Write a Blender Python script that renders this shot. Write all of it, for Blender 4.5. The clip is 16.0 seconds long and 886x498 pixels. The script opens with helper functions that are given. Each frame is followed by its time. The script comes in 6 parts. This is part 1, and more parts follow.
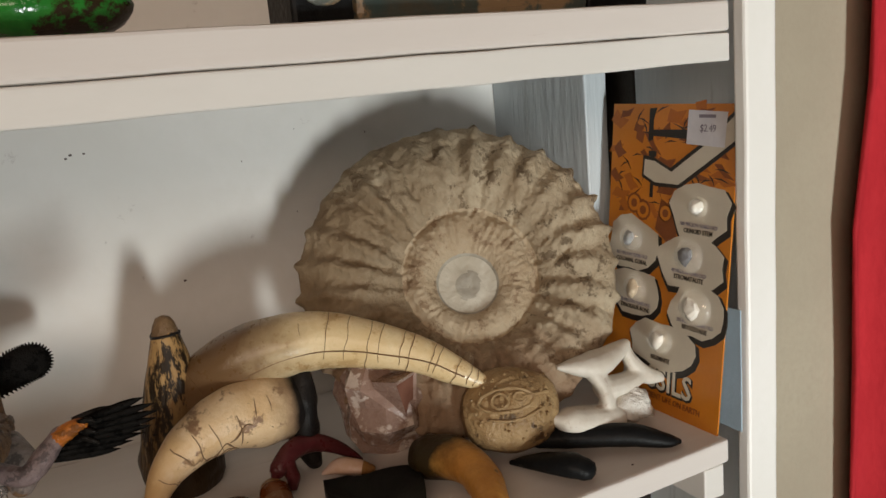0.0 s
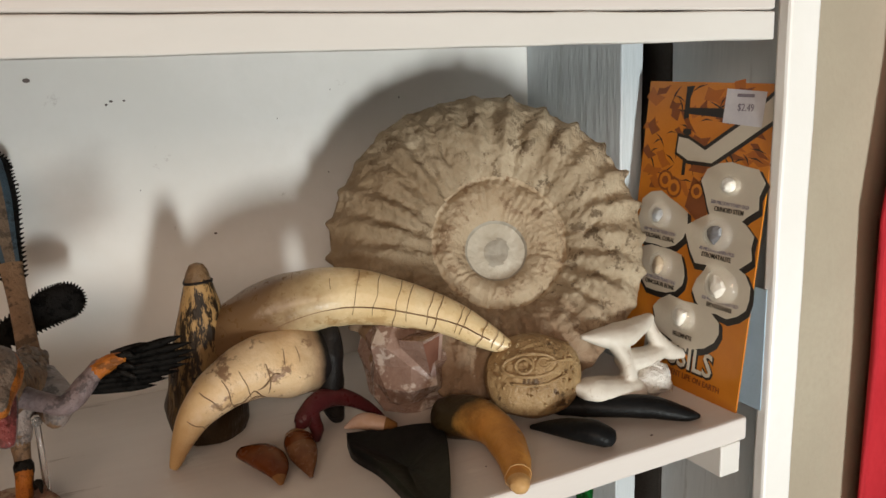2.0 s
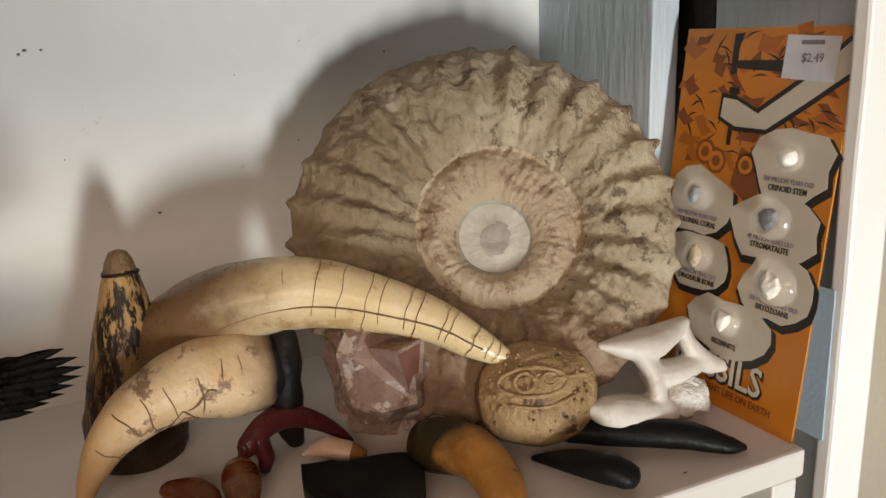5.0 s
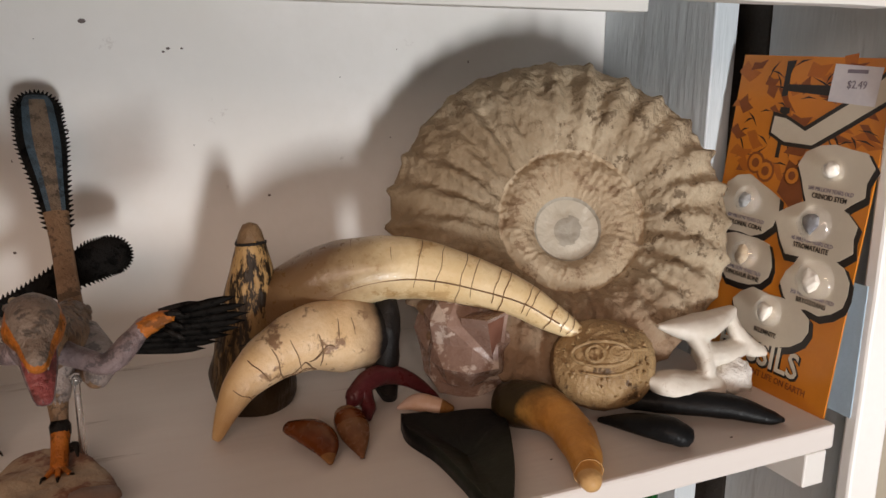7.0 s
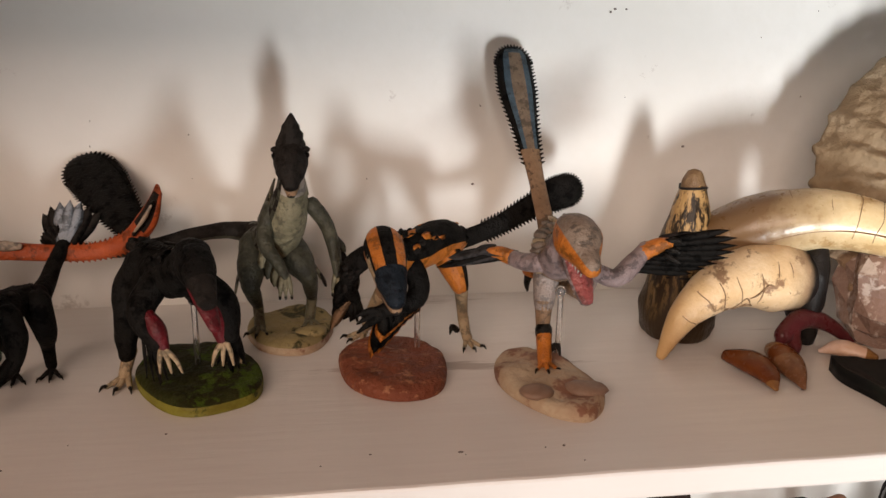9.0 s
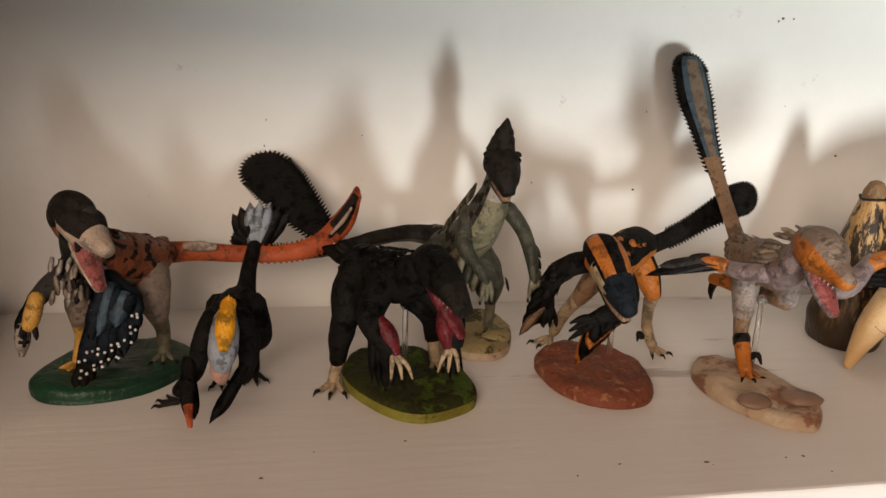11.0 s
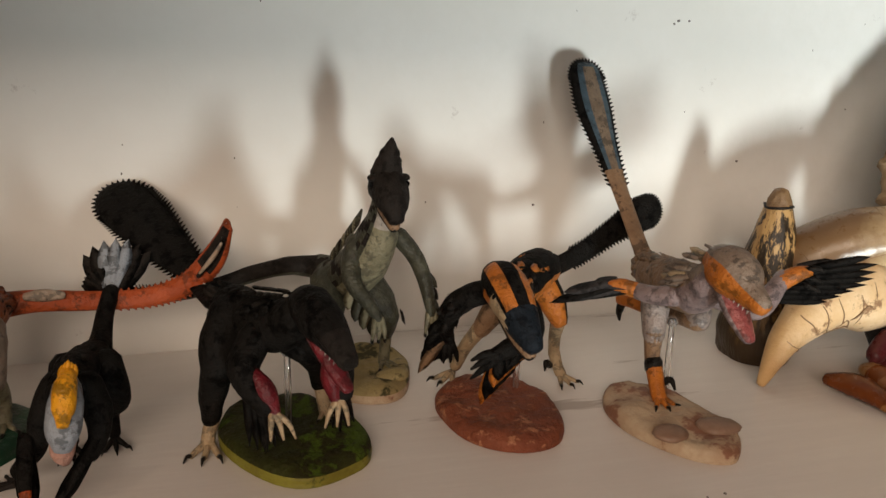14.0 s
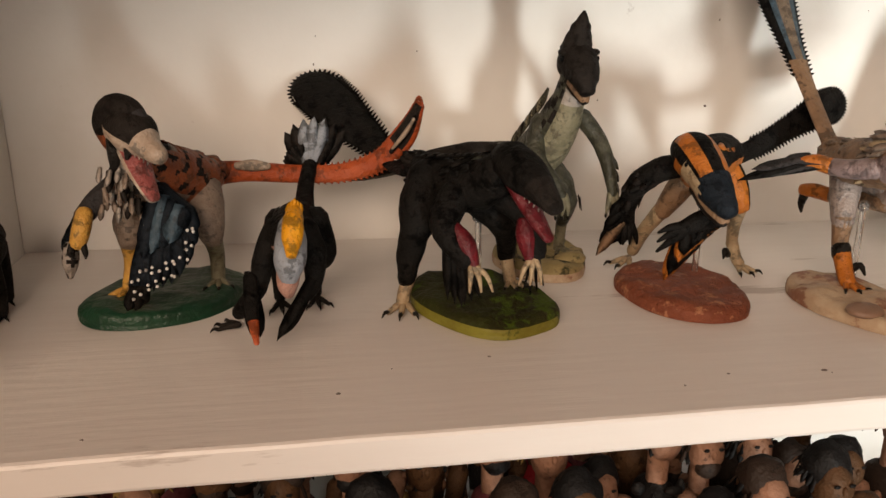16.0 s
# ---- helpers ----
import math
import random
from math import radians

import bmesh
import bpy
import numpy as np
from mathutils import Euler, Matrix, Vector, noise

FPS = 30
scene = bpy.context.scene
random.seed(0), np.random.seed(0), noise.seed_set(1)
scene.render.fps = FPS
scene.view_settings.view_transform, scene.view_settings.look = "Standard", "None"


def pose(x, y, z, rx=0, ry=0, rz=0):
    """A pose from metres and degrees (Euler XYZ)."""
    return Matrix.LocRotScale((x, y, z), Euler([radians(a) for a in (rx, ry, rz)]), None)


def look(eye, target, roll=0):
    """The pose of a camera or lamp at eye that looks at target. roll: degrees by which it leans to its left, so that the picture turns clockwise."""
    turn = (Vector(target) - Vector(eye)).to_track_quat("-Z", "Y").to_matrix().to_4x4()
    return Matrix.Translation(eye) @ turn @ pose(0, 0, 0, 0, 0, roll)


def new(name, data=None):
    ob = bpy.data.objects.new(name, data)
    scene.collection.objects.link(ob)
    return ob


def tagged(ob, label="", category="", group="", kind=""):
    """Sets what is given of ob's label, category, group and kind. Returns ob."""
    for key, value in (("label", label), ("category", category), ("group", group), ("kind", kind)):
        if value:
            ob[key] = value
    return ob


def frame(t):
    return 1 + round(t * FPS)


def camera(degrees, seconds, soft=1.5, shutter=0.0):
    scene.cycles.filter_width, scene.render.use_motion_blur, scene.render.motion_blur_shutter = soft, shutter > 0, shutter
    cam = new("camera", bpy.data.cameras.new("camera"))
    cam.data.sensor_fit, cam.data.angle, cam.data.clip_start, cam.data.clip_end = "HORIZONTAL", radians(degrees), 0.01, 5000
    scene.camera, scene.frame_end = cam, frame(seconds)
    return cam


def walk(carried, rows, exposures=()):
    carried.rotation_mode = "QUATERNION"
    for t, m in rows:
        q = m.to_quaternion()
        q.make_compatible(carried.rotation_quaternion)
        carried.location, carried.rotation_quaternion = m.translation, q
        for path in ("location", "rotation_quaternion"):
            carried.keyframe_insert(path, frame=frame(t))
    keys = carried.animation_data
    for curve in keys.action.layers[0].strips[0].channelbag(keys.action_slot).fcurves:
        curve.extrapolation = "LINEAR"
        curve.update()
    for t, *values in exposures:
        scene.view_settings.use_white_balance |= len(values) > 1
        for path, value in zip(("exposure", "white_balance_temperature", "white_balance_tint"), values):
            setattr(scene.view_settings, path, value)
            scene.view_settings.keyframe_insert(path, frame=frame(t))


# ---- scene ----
cam = camera(56.7, 16.0)
PATH = [
    (0, (-0.099, -0.575, 1.43), (0.811, 1.157, 1.014), -5.1),
    (0.5, (-0.106, -0.575, 1.412), (0.768, 1.154, 0.915), -3.1),
    (1, (-0.118, -0.575, 1.412), (0.77, 1.154, 0.937), -2.0),
    (1.5, (-0.124, -0.575, 1.416), (0.775, 1.149, 0.948), -1.7),
    (2, (-0.118, -0.574, 1.418), (0.777, 1.158, 0.972), -2.0),
    (2.5, (-0.098, -0.549, 1.415), (0.813, 1.179, 0.984), -1.8),
    (3, (-0.088, -0.548, 1.417), (0.765, 1.207, 0.976), -2.6),
    (3.5, (-0.072, -0.517, 1.416), (0.734, 1.257, 0.966), -3.7),
    (3.7, (-0.068, -0.496, 1.412), (0.754, 1.258, 0.914), -3.4),
    (5.8, (-0.054, -0.496, 1.397), (0.8, 1.246, 0.909), -0.9),
    (6, (-0.062, -0.493, 1.412), (0.821, 1.229, 0.909), -1.0),
    (6.5, (-0.086, -0.514, 1.402), (0.794, 1.218, 0.926), -0.3),
    (7, (-0.121, -0.536, 1.401), (0.696, 1.227, 0.929), 0.6),
    (7.5, (-0.155, -0.557, 1.398), (0.462, 1.286, 0.926), -0.3),
    (8, (-0.19, -0.567, 1.397), (0.254, 1.305, 0.851), -0.1),
    (8.5, (-0.221, -0.564, 1.397), (0.102, 1.325, 0.824), 0.2),
    (9, (-0.258, -0.555, 1.4), (0.032, 1.341, 0.833), 0.9),
    (9.5, (-0.309, -0.544, 1.41), (-0.047, 1.354, 0.836), 1.3),
    (9.7, (-0.323, -0.544, 1.412), (-0.064, 1.354, 0.836), 1.3),
    (11.8, (-0.415, -0.514, 1.395), (-0.013, 1.359, 0.819), 3.2),
    (12, (-0.423, -0.508, 1.393), (-0.017, 1.365, 0.82), 3.4),
    (12.5, (-0.435, -0.482, 1.383), (-0.001, 1.388, 0.821), 3.8),
    (13, (-0.417, -0.464, 1.389), (0.019, 1.397, 0.802), 3.3),
    (13.5, (-0.387, -0.478, 1.398), (0.208, 1.346, 0.831), 2.5),
    (14, (-0.364, -0.488, 1.405), (0.199, 1.346, 0.838), 1.6),
    (14.5, (-0.366, -0.489, 1.407), (0.16, 1.356, 0.844), 1.0),
    (15, (-0.378, -0.49, 1.397), (0.106, 1.365, 0.825), 1.0),
    (15.5, (-0.396, -0.494, 1.378), (0.069, 1.37, 0.821), 1.7),
    (16, (-0.408, -0.506, 1.355), (-0.103, 1.374, 0.743), 0.4),
]
EXPOSURES = [(0, -0.84, 6700, 6), (0.5, -0.9, 6700, 6), (1.5, -0.52, 6700, 6), (3, -0.6, 6650, 6), (6.5, -0.5, 6700, 10), (7, -0.54, 6700, 13), (8, -0.1, 6700, 13), (9.5, 0.2, 6600, 9), (12.5, 0.32, 6600, 3), (13.5, 0.14, 6500, 2), (14.5, 0.12, 6600, 4), (15.5, 0.36, 6800, 6), (16, 0.42, 6900, 7)]
walk(cam, [(t, look(eye, target, roll)) for t, eye, target, roll in PATH],
     exposures=EXPOSURES)

# ---- world and light ----
S = 1.2                      # top of the shelf
world = bpy.data.worlds.new("room_air")
scene.world = world
world.use_nodes = True
wt = world.node_tree
sky = wt.nodes.new("ShaderNodeTexSky")
sky.sky_type = "NISHITA"
sky.sun_disc = False
sky.sun_elevation = radians(35)
sky.sun_rotation = radians(180)
wt.nodes["Background"].inputs[1].default_value = 0.1
wt.links.new(sky.outputs[0], wt.nodes["Background"].inputs[0])


def area_lamp(name, m, sx, sy, watts, colour, spread=180):
    d = bpy.data.lights.new(name, "AREA")
    d.shape, d.size, d.size_y, d.energy, d.color = "RECTANGLE", sx, sy, watts, colour
    d.spread = radians(spread)
    ob = new(name, d)
    ob.matrix_world = m
    return ob


# low source, unseen, set by the shadows; the wide warm fill above is added
area_lamp("low_window_daylight", look((0.0, -1.88, 0.76), (0.58, 0, 1.42)), 0.16, 0.42, 6.9, (0.94, 0.98, 1.0), 66)
area_lamp("warm_fill", look((-1.0, -1.87, 1.99), (-0.15, 0, 1.2)), 1.4, 0.6, 25, (1.0, 0.76, 0.60))

# ---- materials ----


def mat(name, base, rough=0.6, second=None, scale=60.0, amount=0.5, fine=400.0, bump=0.2, metal=0.0, dark=None,
        dark_scale=25.0, dark_cut=0.62, stretch=(1, 1, 1), spec=0.5, alpha_glass=0.0, coat=0.0, grads=()):
    """Mottled surface: two colours mixed by broad noise, fine grain in the bump, and dark stains where a third noise passes a cut."""
    m = bpy.data.materials.new(name)
    m.use_nodes = True
    nt = m.node_tree
    b = nt.nodes["Principled BSDF"]
    co = nt.nodes.new("ShaderNodeTexCoord")
    mp = nt.nodes.new("ShaderNodeMapping")
    mp.inputs["Scale"].default_value = stretch
    nt.links.new(co.outputs["Object"], mp.inputs["Vector"])

    def tex(sc, detail=5, rough_=0.6):
        t = nt.nodes.new("ShaderNodeTexNoise")
        t.inputs["Scale"].default_value = sc
        t.inputs["Detail"].default_value = detail
        t.inputs["Roughness"].default_value = rough_
        nt.links.new(mp.outputs[0], t.inputs["Vector"])
        return t

    def ramp(src, a, c):
        r = nt.nodes.new("ShaderNodeMapRange")
        r.inputs["From Min"].default_value = a
        r.inputs["From Max"].default_value = c
        nt.links.new(src, r.inputs["Value"])
        return r.outputs[0]

    def mix(f, ca, cb):
        x = nt.nodes.new("ShaderNodeMix")
        x.data_type = "RGBA"
        nt.links.new(f, x.inputs["Factor"])
        for s, c in ((x.inputs["A"], ca), (x.inputs["B"], cb)):
            if isinstance(c, tuple):
                s.default_value = (*c, 1)
            else:
                nt.links.new(c, s)
        return x.outputs["Result"]

    second = second or tuple(c * 0.8 for c in base)
    broad = tex(scale)
    col = mix(ramp(broad.outputs["Fac"], 0.5 - amount / 4, 0.5 + amount / 4), base, second)
    grain = tex(fine, 3)
    col = mix(ramp(grain.outputs["Fac"], 0.3, 0.9), col, mix(ramp(grain.outputs["Fac"], 0.0, 1.0), col, second))
    if dark:
        stain = tex(dark_scale, 8, 0.7)
        cut = 0.5 + (dark_cut - 0.5) * 0.5
        col = mix(ramp(stain.outputs["Fac"], cut, cut + 0.05), col, dark)
    for grad in grads:       # a tone that fades in along one axis: axis, none at, full at, colour
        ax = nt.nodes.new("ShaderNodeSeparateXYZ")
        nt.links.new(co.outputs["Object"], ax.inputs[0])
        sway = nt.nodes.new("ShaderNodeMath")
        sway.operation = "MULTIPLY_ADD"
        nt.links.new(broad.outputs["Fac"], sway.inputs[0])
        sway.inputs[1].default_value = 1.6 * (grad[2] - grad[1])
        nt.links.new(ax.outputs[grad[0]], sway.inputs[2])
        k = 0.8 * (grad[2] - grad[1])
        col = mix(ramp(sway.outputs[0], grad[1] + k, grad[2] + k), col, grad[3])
    nt.links.new(col, b.inputs["Base Color"])
    rr = nt.nodes.new("ShaderNodeMapRange")
    rr.inputs["To Min"].default_value = max(0.03, rough - 0.12)
    rr.inputs["To Max"].default_value = min(1, rough + 0.12)
    nt.links.new(grain.outputs["Fac"], rr.inputs["Value"])
    nt.links.new(rr.outputs[0], b.inputs["Roughness"])
    bp = nt.nodes.new("ShaderNodeBump")
    bp.inputs["Strength"].default_value = bump
    bp.inputs["Distance"].default_value = 0.002
    add = nt.nodes.new("ShaderNodeMath")
    add.operation = "ADD"
    nt.links.new(grain.outputs["Fac"], add.inputs[0])
    nt.links.new(broad.outputs["Fac"], add.inputs[1])
    nt.links.new(add.outputs[0], bp.inputs["Height"])
    nt.links.new(bp.outputs[0], b.inputs["Normal"])
    b.inputs["Metallic"].default_value = metal
    b.inputs["Specular IOR Level"].default_value = spec
    b.inputs["Transmission Weight"].default_value = alpha_glass
    b.inputs["Coat Weight"].default_value = coat
    return m


M = {}
M["paint"] = mat("white_paint", (0.76, 0.74, 0.70), 0.5, (0.70, 0.68, 0.64), 9, 0.5, 130, 0.10, dark=(0.5, 0.46, 0.42), dark_scale=14, dark_cut=0.86, stretch=(0.35, 1, 1))
M["board"] = mat("shelf_board_paint", (0.74, 0.70, 0.66), 0.42, (0.68, 0.63, 0.59), 12, 0.6, 160, 0.14, dark=(0.42, 0.36, 0.32), dark_scale=30, dark_cut=0.77, stretch=(0.12, 1, 1))
M["backing"] = mat("backing_paint", (0.78, 0.76, 0.73), 0.5, (0.72, 0.70, 0.66), 5, 0.5, 90, 0.10, dark=(0.5, 0.46, 0.43), dark_scale=17, dark_cut=0.77)
# lighter than white_paint, for the stile only
M["bright_paint"] = mat("brighter_white_paint", (0.90, 0.89, 0.86), 0.4, (0.85, 0.84, 0.8), 9, 0.5, 130, 0.08)
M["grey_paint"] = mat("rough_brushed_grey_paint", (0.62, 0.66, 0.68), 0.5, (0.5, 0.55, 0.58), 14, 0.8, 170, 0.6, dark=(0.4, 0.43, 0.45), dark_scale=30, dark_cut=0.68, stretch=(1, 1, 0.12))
M["gap"] = mat("near_black_board", (0.035, 0.028, 0.022), 0.8, bump=0.3)
M["wall"] = mat("beige_wall_paint", (0.42, 0.37, 0.28), 0.8, (0.37, 0.32, 0.24), 6, 0.5, 220, 0.2)
# unseen room surfaces, kept dark and red-brown to lower and warm the bounced light
M["ceiling"] = mat("unseen_ceiling_brown", (0.27, 0.115, 0.07), 0.7, (0.2, 0.085, 0.05), 6)
M["bounce_wall"] = mat("unseen_wall_brown", (0.27, 0.095, 0.058), 0.6, (0.18, 0.06, 0.038), 9, 0.8, 200, 0.3, stretch=(1, 1, 0.15))
M["bounce_floor"] = mat("unseen_floor_brown", (0.17, 0.085, 0.06), 0.95, (0.12, 0.06, 0.045), 30, 0.8, 300, 0.6)
M["curtain"] = mat("red_curtain_cloth", (0.52, 0.03, 0.04), 0.85, (0.34, 0.016, 0.024), 22, 0.9, 240, 0.4, stretch=(1, 1, 0.4), spec=0.15)
M["nick"] = mat("scuff", (0.16, 0.13, 0.12), 0.9)

# ---- mesh helpers ----


def vec(p):
    return np.array(p, float)


def spline(pts, n):
    """Points on a smooth curve through pts, n steps to each span; rows may have any width."""
    p = np.array(pts, float)
    q = np.vstack([2 * p[0] - p[1], p, 2 * p[-1] - p[-2]])
    out = []
    for i in range(1, len(q) - 2):
        for k in range(n):
            t = k / n
            a, b, c, d = q[i - 1], q[i], q[i + 1], q[i + 2]
            out.append(0.5 * (2 * b + (c - a) * t + (2 * a - 5 * b + 4 * c - d) * t * t + (3 * b - a - 3 * c + d) * t ** 3))
    out.append(q[-2])
    return np.array(out)


def wob(p, f, s=0.0):
    return noise.noise(Vector((p[0] * f + s, p[1] * f - s, p[2] * f + 2 * s)))


class Sculpt:
    """Gathers the faces of one mesh, with a material for each."""

    def __init__(self):
        self.v, self.f, self.m, self.mats = [], [], [], []

    def slot(self, name):
        if name not in self.mats:
            self.mats.append(name)
        return self.mats.index(name)

    def add(self, verts, faces, name):
        o = len(self.v)
        self.v += [tuple(float(c) for c in p) for p in verts]
        for i, f in enumerate(faces):
            self.f.append(tuple(k + o for k in f))
            self.m.append(self.slot(name(i) if callable(name) else name))

    def tube(self, pts, radii, name, seg=12, n=4, flat=1.0, up=(0, 0, 1), rough=0.0, freq=150, tip=True, turn=0.0):
        """A limb through pts. radii: one for each point; flat: height over width (or one each); name: a material or a function (along 0..1, turn 0..1)."""
        fl = flat if isinstance(flat, (list, tuple)) else [flat] * len(pts)
        rows = spline([(*p, r, q) for p, r, q in zip(pts, radii, fl)], n)
        c, r, q = rows[:, :3], np.maximum(rows[:, 3], 0.0002), rows[:, 4]
        if tip:
            d0, d1 = c[0] - c[1], c[-1] - c[-2]
            d0, d1 = d0 / np.linalg.norm(d0), d1 / np.linalg.norm(d1)
            c = np.vstack([c[0] + d0 * r[0] * .75, c[0] + d0 * r[0] * .55, c, c[-1] + d1 * r[-1] * .55, c[-1] + d1 * r[-1] * .75])
            r = np.concatenate([[r[0] * .25, r[0] * .75], r, [r[-1] * .75, r[-1] * .25]])
            q = np.concatenate([[q[0]] * 2, q, [q[-1]] * 2])
        verts, side = [], None
        for i in range(len(c)):
            d = c[min(i + 1, len(c) - 1)] - c[max(i - 1, 0)]
            d = d / (np.linalg.norm(d) + 1e-9)
            if side is None:
                side = np.cross(d, vec(up))
                if np.linalg.norm(side) < 0.15:
                    side = np.cross(d, vec((1, 0, 0)))
            side = side - d * (side @ d)
            side = side / np.linalg.norm(side)
            top = np.cross(side, d)
            for k in range(seg):
                a = 2 * math.pi * k / seg + turn
                p = c[i] + r[i] * (math.cos(a) * side + q[i] * math.sin(a) * top)
                if rough:
                    p = c[i] + (p - c[i]) * (1 + rough * wob(p, freq))
                verts.append(p)
        L = len(c)
        faces, names = [], []
        for i in range(L - 1):
            for k in range(seg):
                k2 = (k + 1) % seg
                faces.append((i * seg + k, i * seg + k2, (i + 1) * seg + k2, (i + 1) * seg + k))
                names.append(name(i / (L - 1), (k + .5) / seg) if callable(name) else name)
        faces += [tuple(range(seg))[::-1], tuple((L - 1) * seg + k for k in range(seg))]
        names += [names[0], names[-1]]
        self.add(verts, faces, lambda i: names[i])
        return c

    def blob(self, c, r, name, rot=None, seg=16, rings=10, rough=0.0, freq=120):
        verts = []
        m = rot or Matrix.Identity(3)
        for i in range(rings + 1):
            a = math.pi * i / rings
            for k in range(seg):
                b = 2 * math.pi * k / seg
                d = Vector((r[0] * math.sin(a) * math.cos(b), r[1] * math.sin(a) * math.sin(b), r[2] * math.cos(a)))
                p = m @ d
                s = 1 + rough * wob(vec(c) + vec(p), freq)
                verts.append(vec(c) + vec(p) * s)
        faces = [(i * seg + k, (i + 1) * seg + k, (i + 1) * seg + (k + 1) % seg, i * seg + (k + 1) % seg) for i in range(rings) for k in range(seg)]
        self.add(verts, faces, name)

    def blade(self, a, b, width, name, normal, thick=0.0008, droop=0.0, blunt=0.4):
        """A feather: a thin leaf with a raised middle from a to b."""
        a, b = vec(a), vec(b)
        d = b - a
        nrm = vec(normal) - d * (vec(normal) @ d) / (d @ d)
        nrm = nrm / np.linalg.norm(nrm)
        sd = np.cross(d / np.linalg.norm(d), nrm)
        verts, n = [], 6
        for i in range(n + 1):
            t = i / n
            w = width * (0.35 + 0.65 * math.sin(math.pi * min(1, t * 0.62 + 0.1)) ** 0.8) * (1 if t < .75 else 1 - (t - .75) / .25 * (1 - blunt * (t < 1) * .7))
            c = a + d * t - nrm * droop * t * t
            th = thick * (1 - 0.6 * t)
            verts += [c - sd * w / 2, c + nrm * th, c + sd * w / 2, c - nrm * th]
        faces = [(i * 4 + k, i * 4 + (k + 1) % 4, i * 4 + 4 + (k + 1) % 4, i * 4 + 4 + k) for i in range(n) for k in range(4)]
        faces += [(3, 2, 1, 0), tuple(n * 4 + k for k in range(4))]
        self.add(verts, faces, name)

    def spike(self, p, d, length, r, name):
        self.tube([p, vec(p) + vec(d) * length], [r, r * 0.2], name, seg=5, n=1, tip=False)

    def foot(self, p, ahead, size, skin, claw="claw_black", toes=3):
        """A foot with toes and curved claws, on the ground at p."""
        h = math.atan2(ahead[1], ahead[0])
        for k in range(toes):
            a = h + (k - (toes - 1) / 2) * 0.55
            d = vec((math.cos(a), math.sin(a), 0))
            q = vec(p)
            self.tube([q + (0, 0, size * .28), q + d * size * .5 + (0, 0, size * .24), q + d * size + (0, 0, size * .12)], [size * .17, size * .14, size * .1], skin, seg=8, n=2)
            self.tube([q + d * size + (0, 0, size * .14), q + d * size * 1.2 + (0, 0, size * .2), q + d * size * 1.38 + (0, 0, size * .02)], [size * .1, size * .075, size * .02], claw, seg=6, n=2, tip=False)

    def make(self, name, parent=None, label="", category="", group="", kind="", origin=None, smooth=True):
        me = bpy.data.meshes.new(name)
        o = vec(origin) if origin is not None else vec((0, 0, 0))
        me.from_pydata([tuple(vec(p) - o) for p in self.v], [], self.f)
        for n in self.mats:
            me.materials.append(M[n])
        me.polygons.foreach_set("material_index", self.m)
        me.polygons.foreach_set("use_smooth", [smooth] * len(me.polygons))
        me.update()
        ob = new(name, me)
        if parent:
            ob.parent = parent
        ob.location = tuple(o)
        return tagged(ob, label, category, group, kind)


def box(sc, lo, hi, name, bev=0.0012, wave=0.0, seed=0.0):
    """A board with rounded long edges."""
    lo, hi = vec(lo), vec(hi)
    bm = bmesh.new()
    bmesh.ops.create_cube(bm, size=1)
    for v in bm.verts:
        v.co = Vector(tuple((lo + hi) / 2 + vec(v.co) * (hi - lo)))
    if bev:
        bmesh.ops.bevel(bm, geom=bm.edges[:], offset=bev, segments=2, affect="EDGES", profile=0.5)
    if wave:
        ax = int(np.argmax(hi - lo))
        ev = [e for e in bm.edges if abs(e.verts[0].co[ax] - e.verts[1].co[ax]) > 0.5 * (hi - lo)[ax]]
        bmesh.ops.subdivide_edges(bm, edges=ev, cuts=60)
        for v in bm.verts:
            k = v.co[ax]
            for j in range(3):
                if j != ax:
                    v.co[j] += wave * noise.noise(Vector((k * 14, seed + j * 7, v.co[(j + 1) % 3] * 20)))
    bm.verts.index_update()
    sc.add([v.co for v in bm.verts], [tuple(v.index for v in f.verts) for f in bm.faces], name)
    bm.free()


def part_box(name, lo, hi, material, parent=None, label="", kind="", category="", bev=0.0012, wave=0.0, seed=0.0):
    sc = Sculpt()
    box(sc, lo, hi, material, bev, wave, seed)
    return sc.make(name, parent, label, category, kind=kind, smooth=False)


# ---- the room ----
# floor, ceiling and red-brown walls are unseen, added to close the room
part_box("floor", (-3.2, -2.5, -0.1), (1.8, 0.2, 0.0), "bounce_floor", kind="structure", label="unseen dark brown floor added to close the room", category="floor", bev=0)
part_box("ceiling", (-3.2, -2.5, 2.4), (1.8, 0.2, 2.5), "ceiling", kind="structure", label="unseen brown ceiling added to close the room", category="ceiling", bev=0)
part_box("wall_north", (-3.2, 0.06, 0.0), (1.8, 0.2, 2.4), "wall", kind="structure", label="dull beige painted wall behind the bookcase", category="wall", bev=0)
part_box("wall_east", (1.66, -2.5, 0.0), (1.8, 0.2, 2.4), "bounce_wall", kind="structure", label="unseen red-brown side wall added to warm the bounced light", category="wall", bev=0)


def wall_with_openings(name, y0, y1, x0, x1, holes):
    """A wall along x with rectangular openings; holes from west to east: x from, x to, sill, head."""
    sc = Sculpt()
    at = x0
    for a, b, sill, head in holes:
        for lo, hi in (((at, y0, 0), (a, y1, 2.4)), ((a, y0, 0), (b, y1, sill)), ((a, y0, head), (b, y1, 2.4))):
            box(sc, lo, hi, "bounce_wall", 0)
        at = b
    box(sc, (at, y0, 0), (x1, y1, 2.4), "bounce_wall", 0)
    return sc.make(name, None, "unseen red-brown wall with openings added at the lamps", "wall", kind="structure", smooth=False)


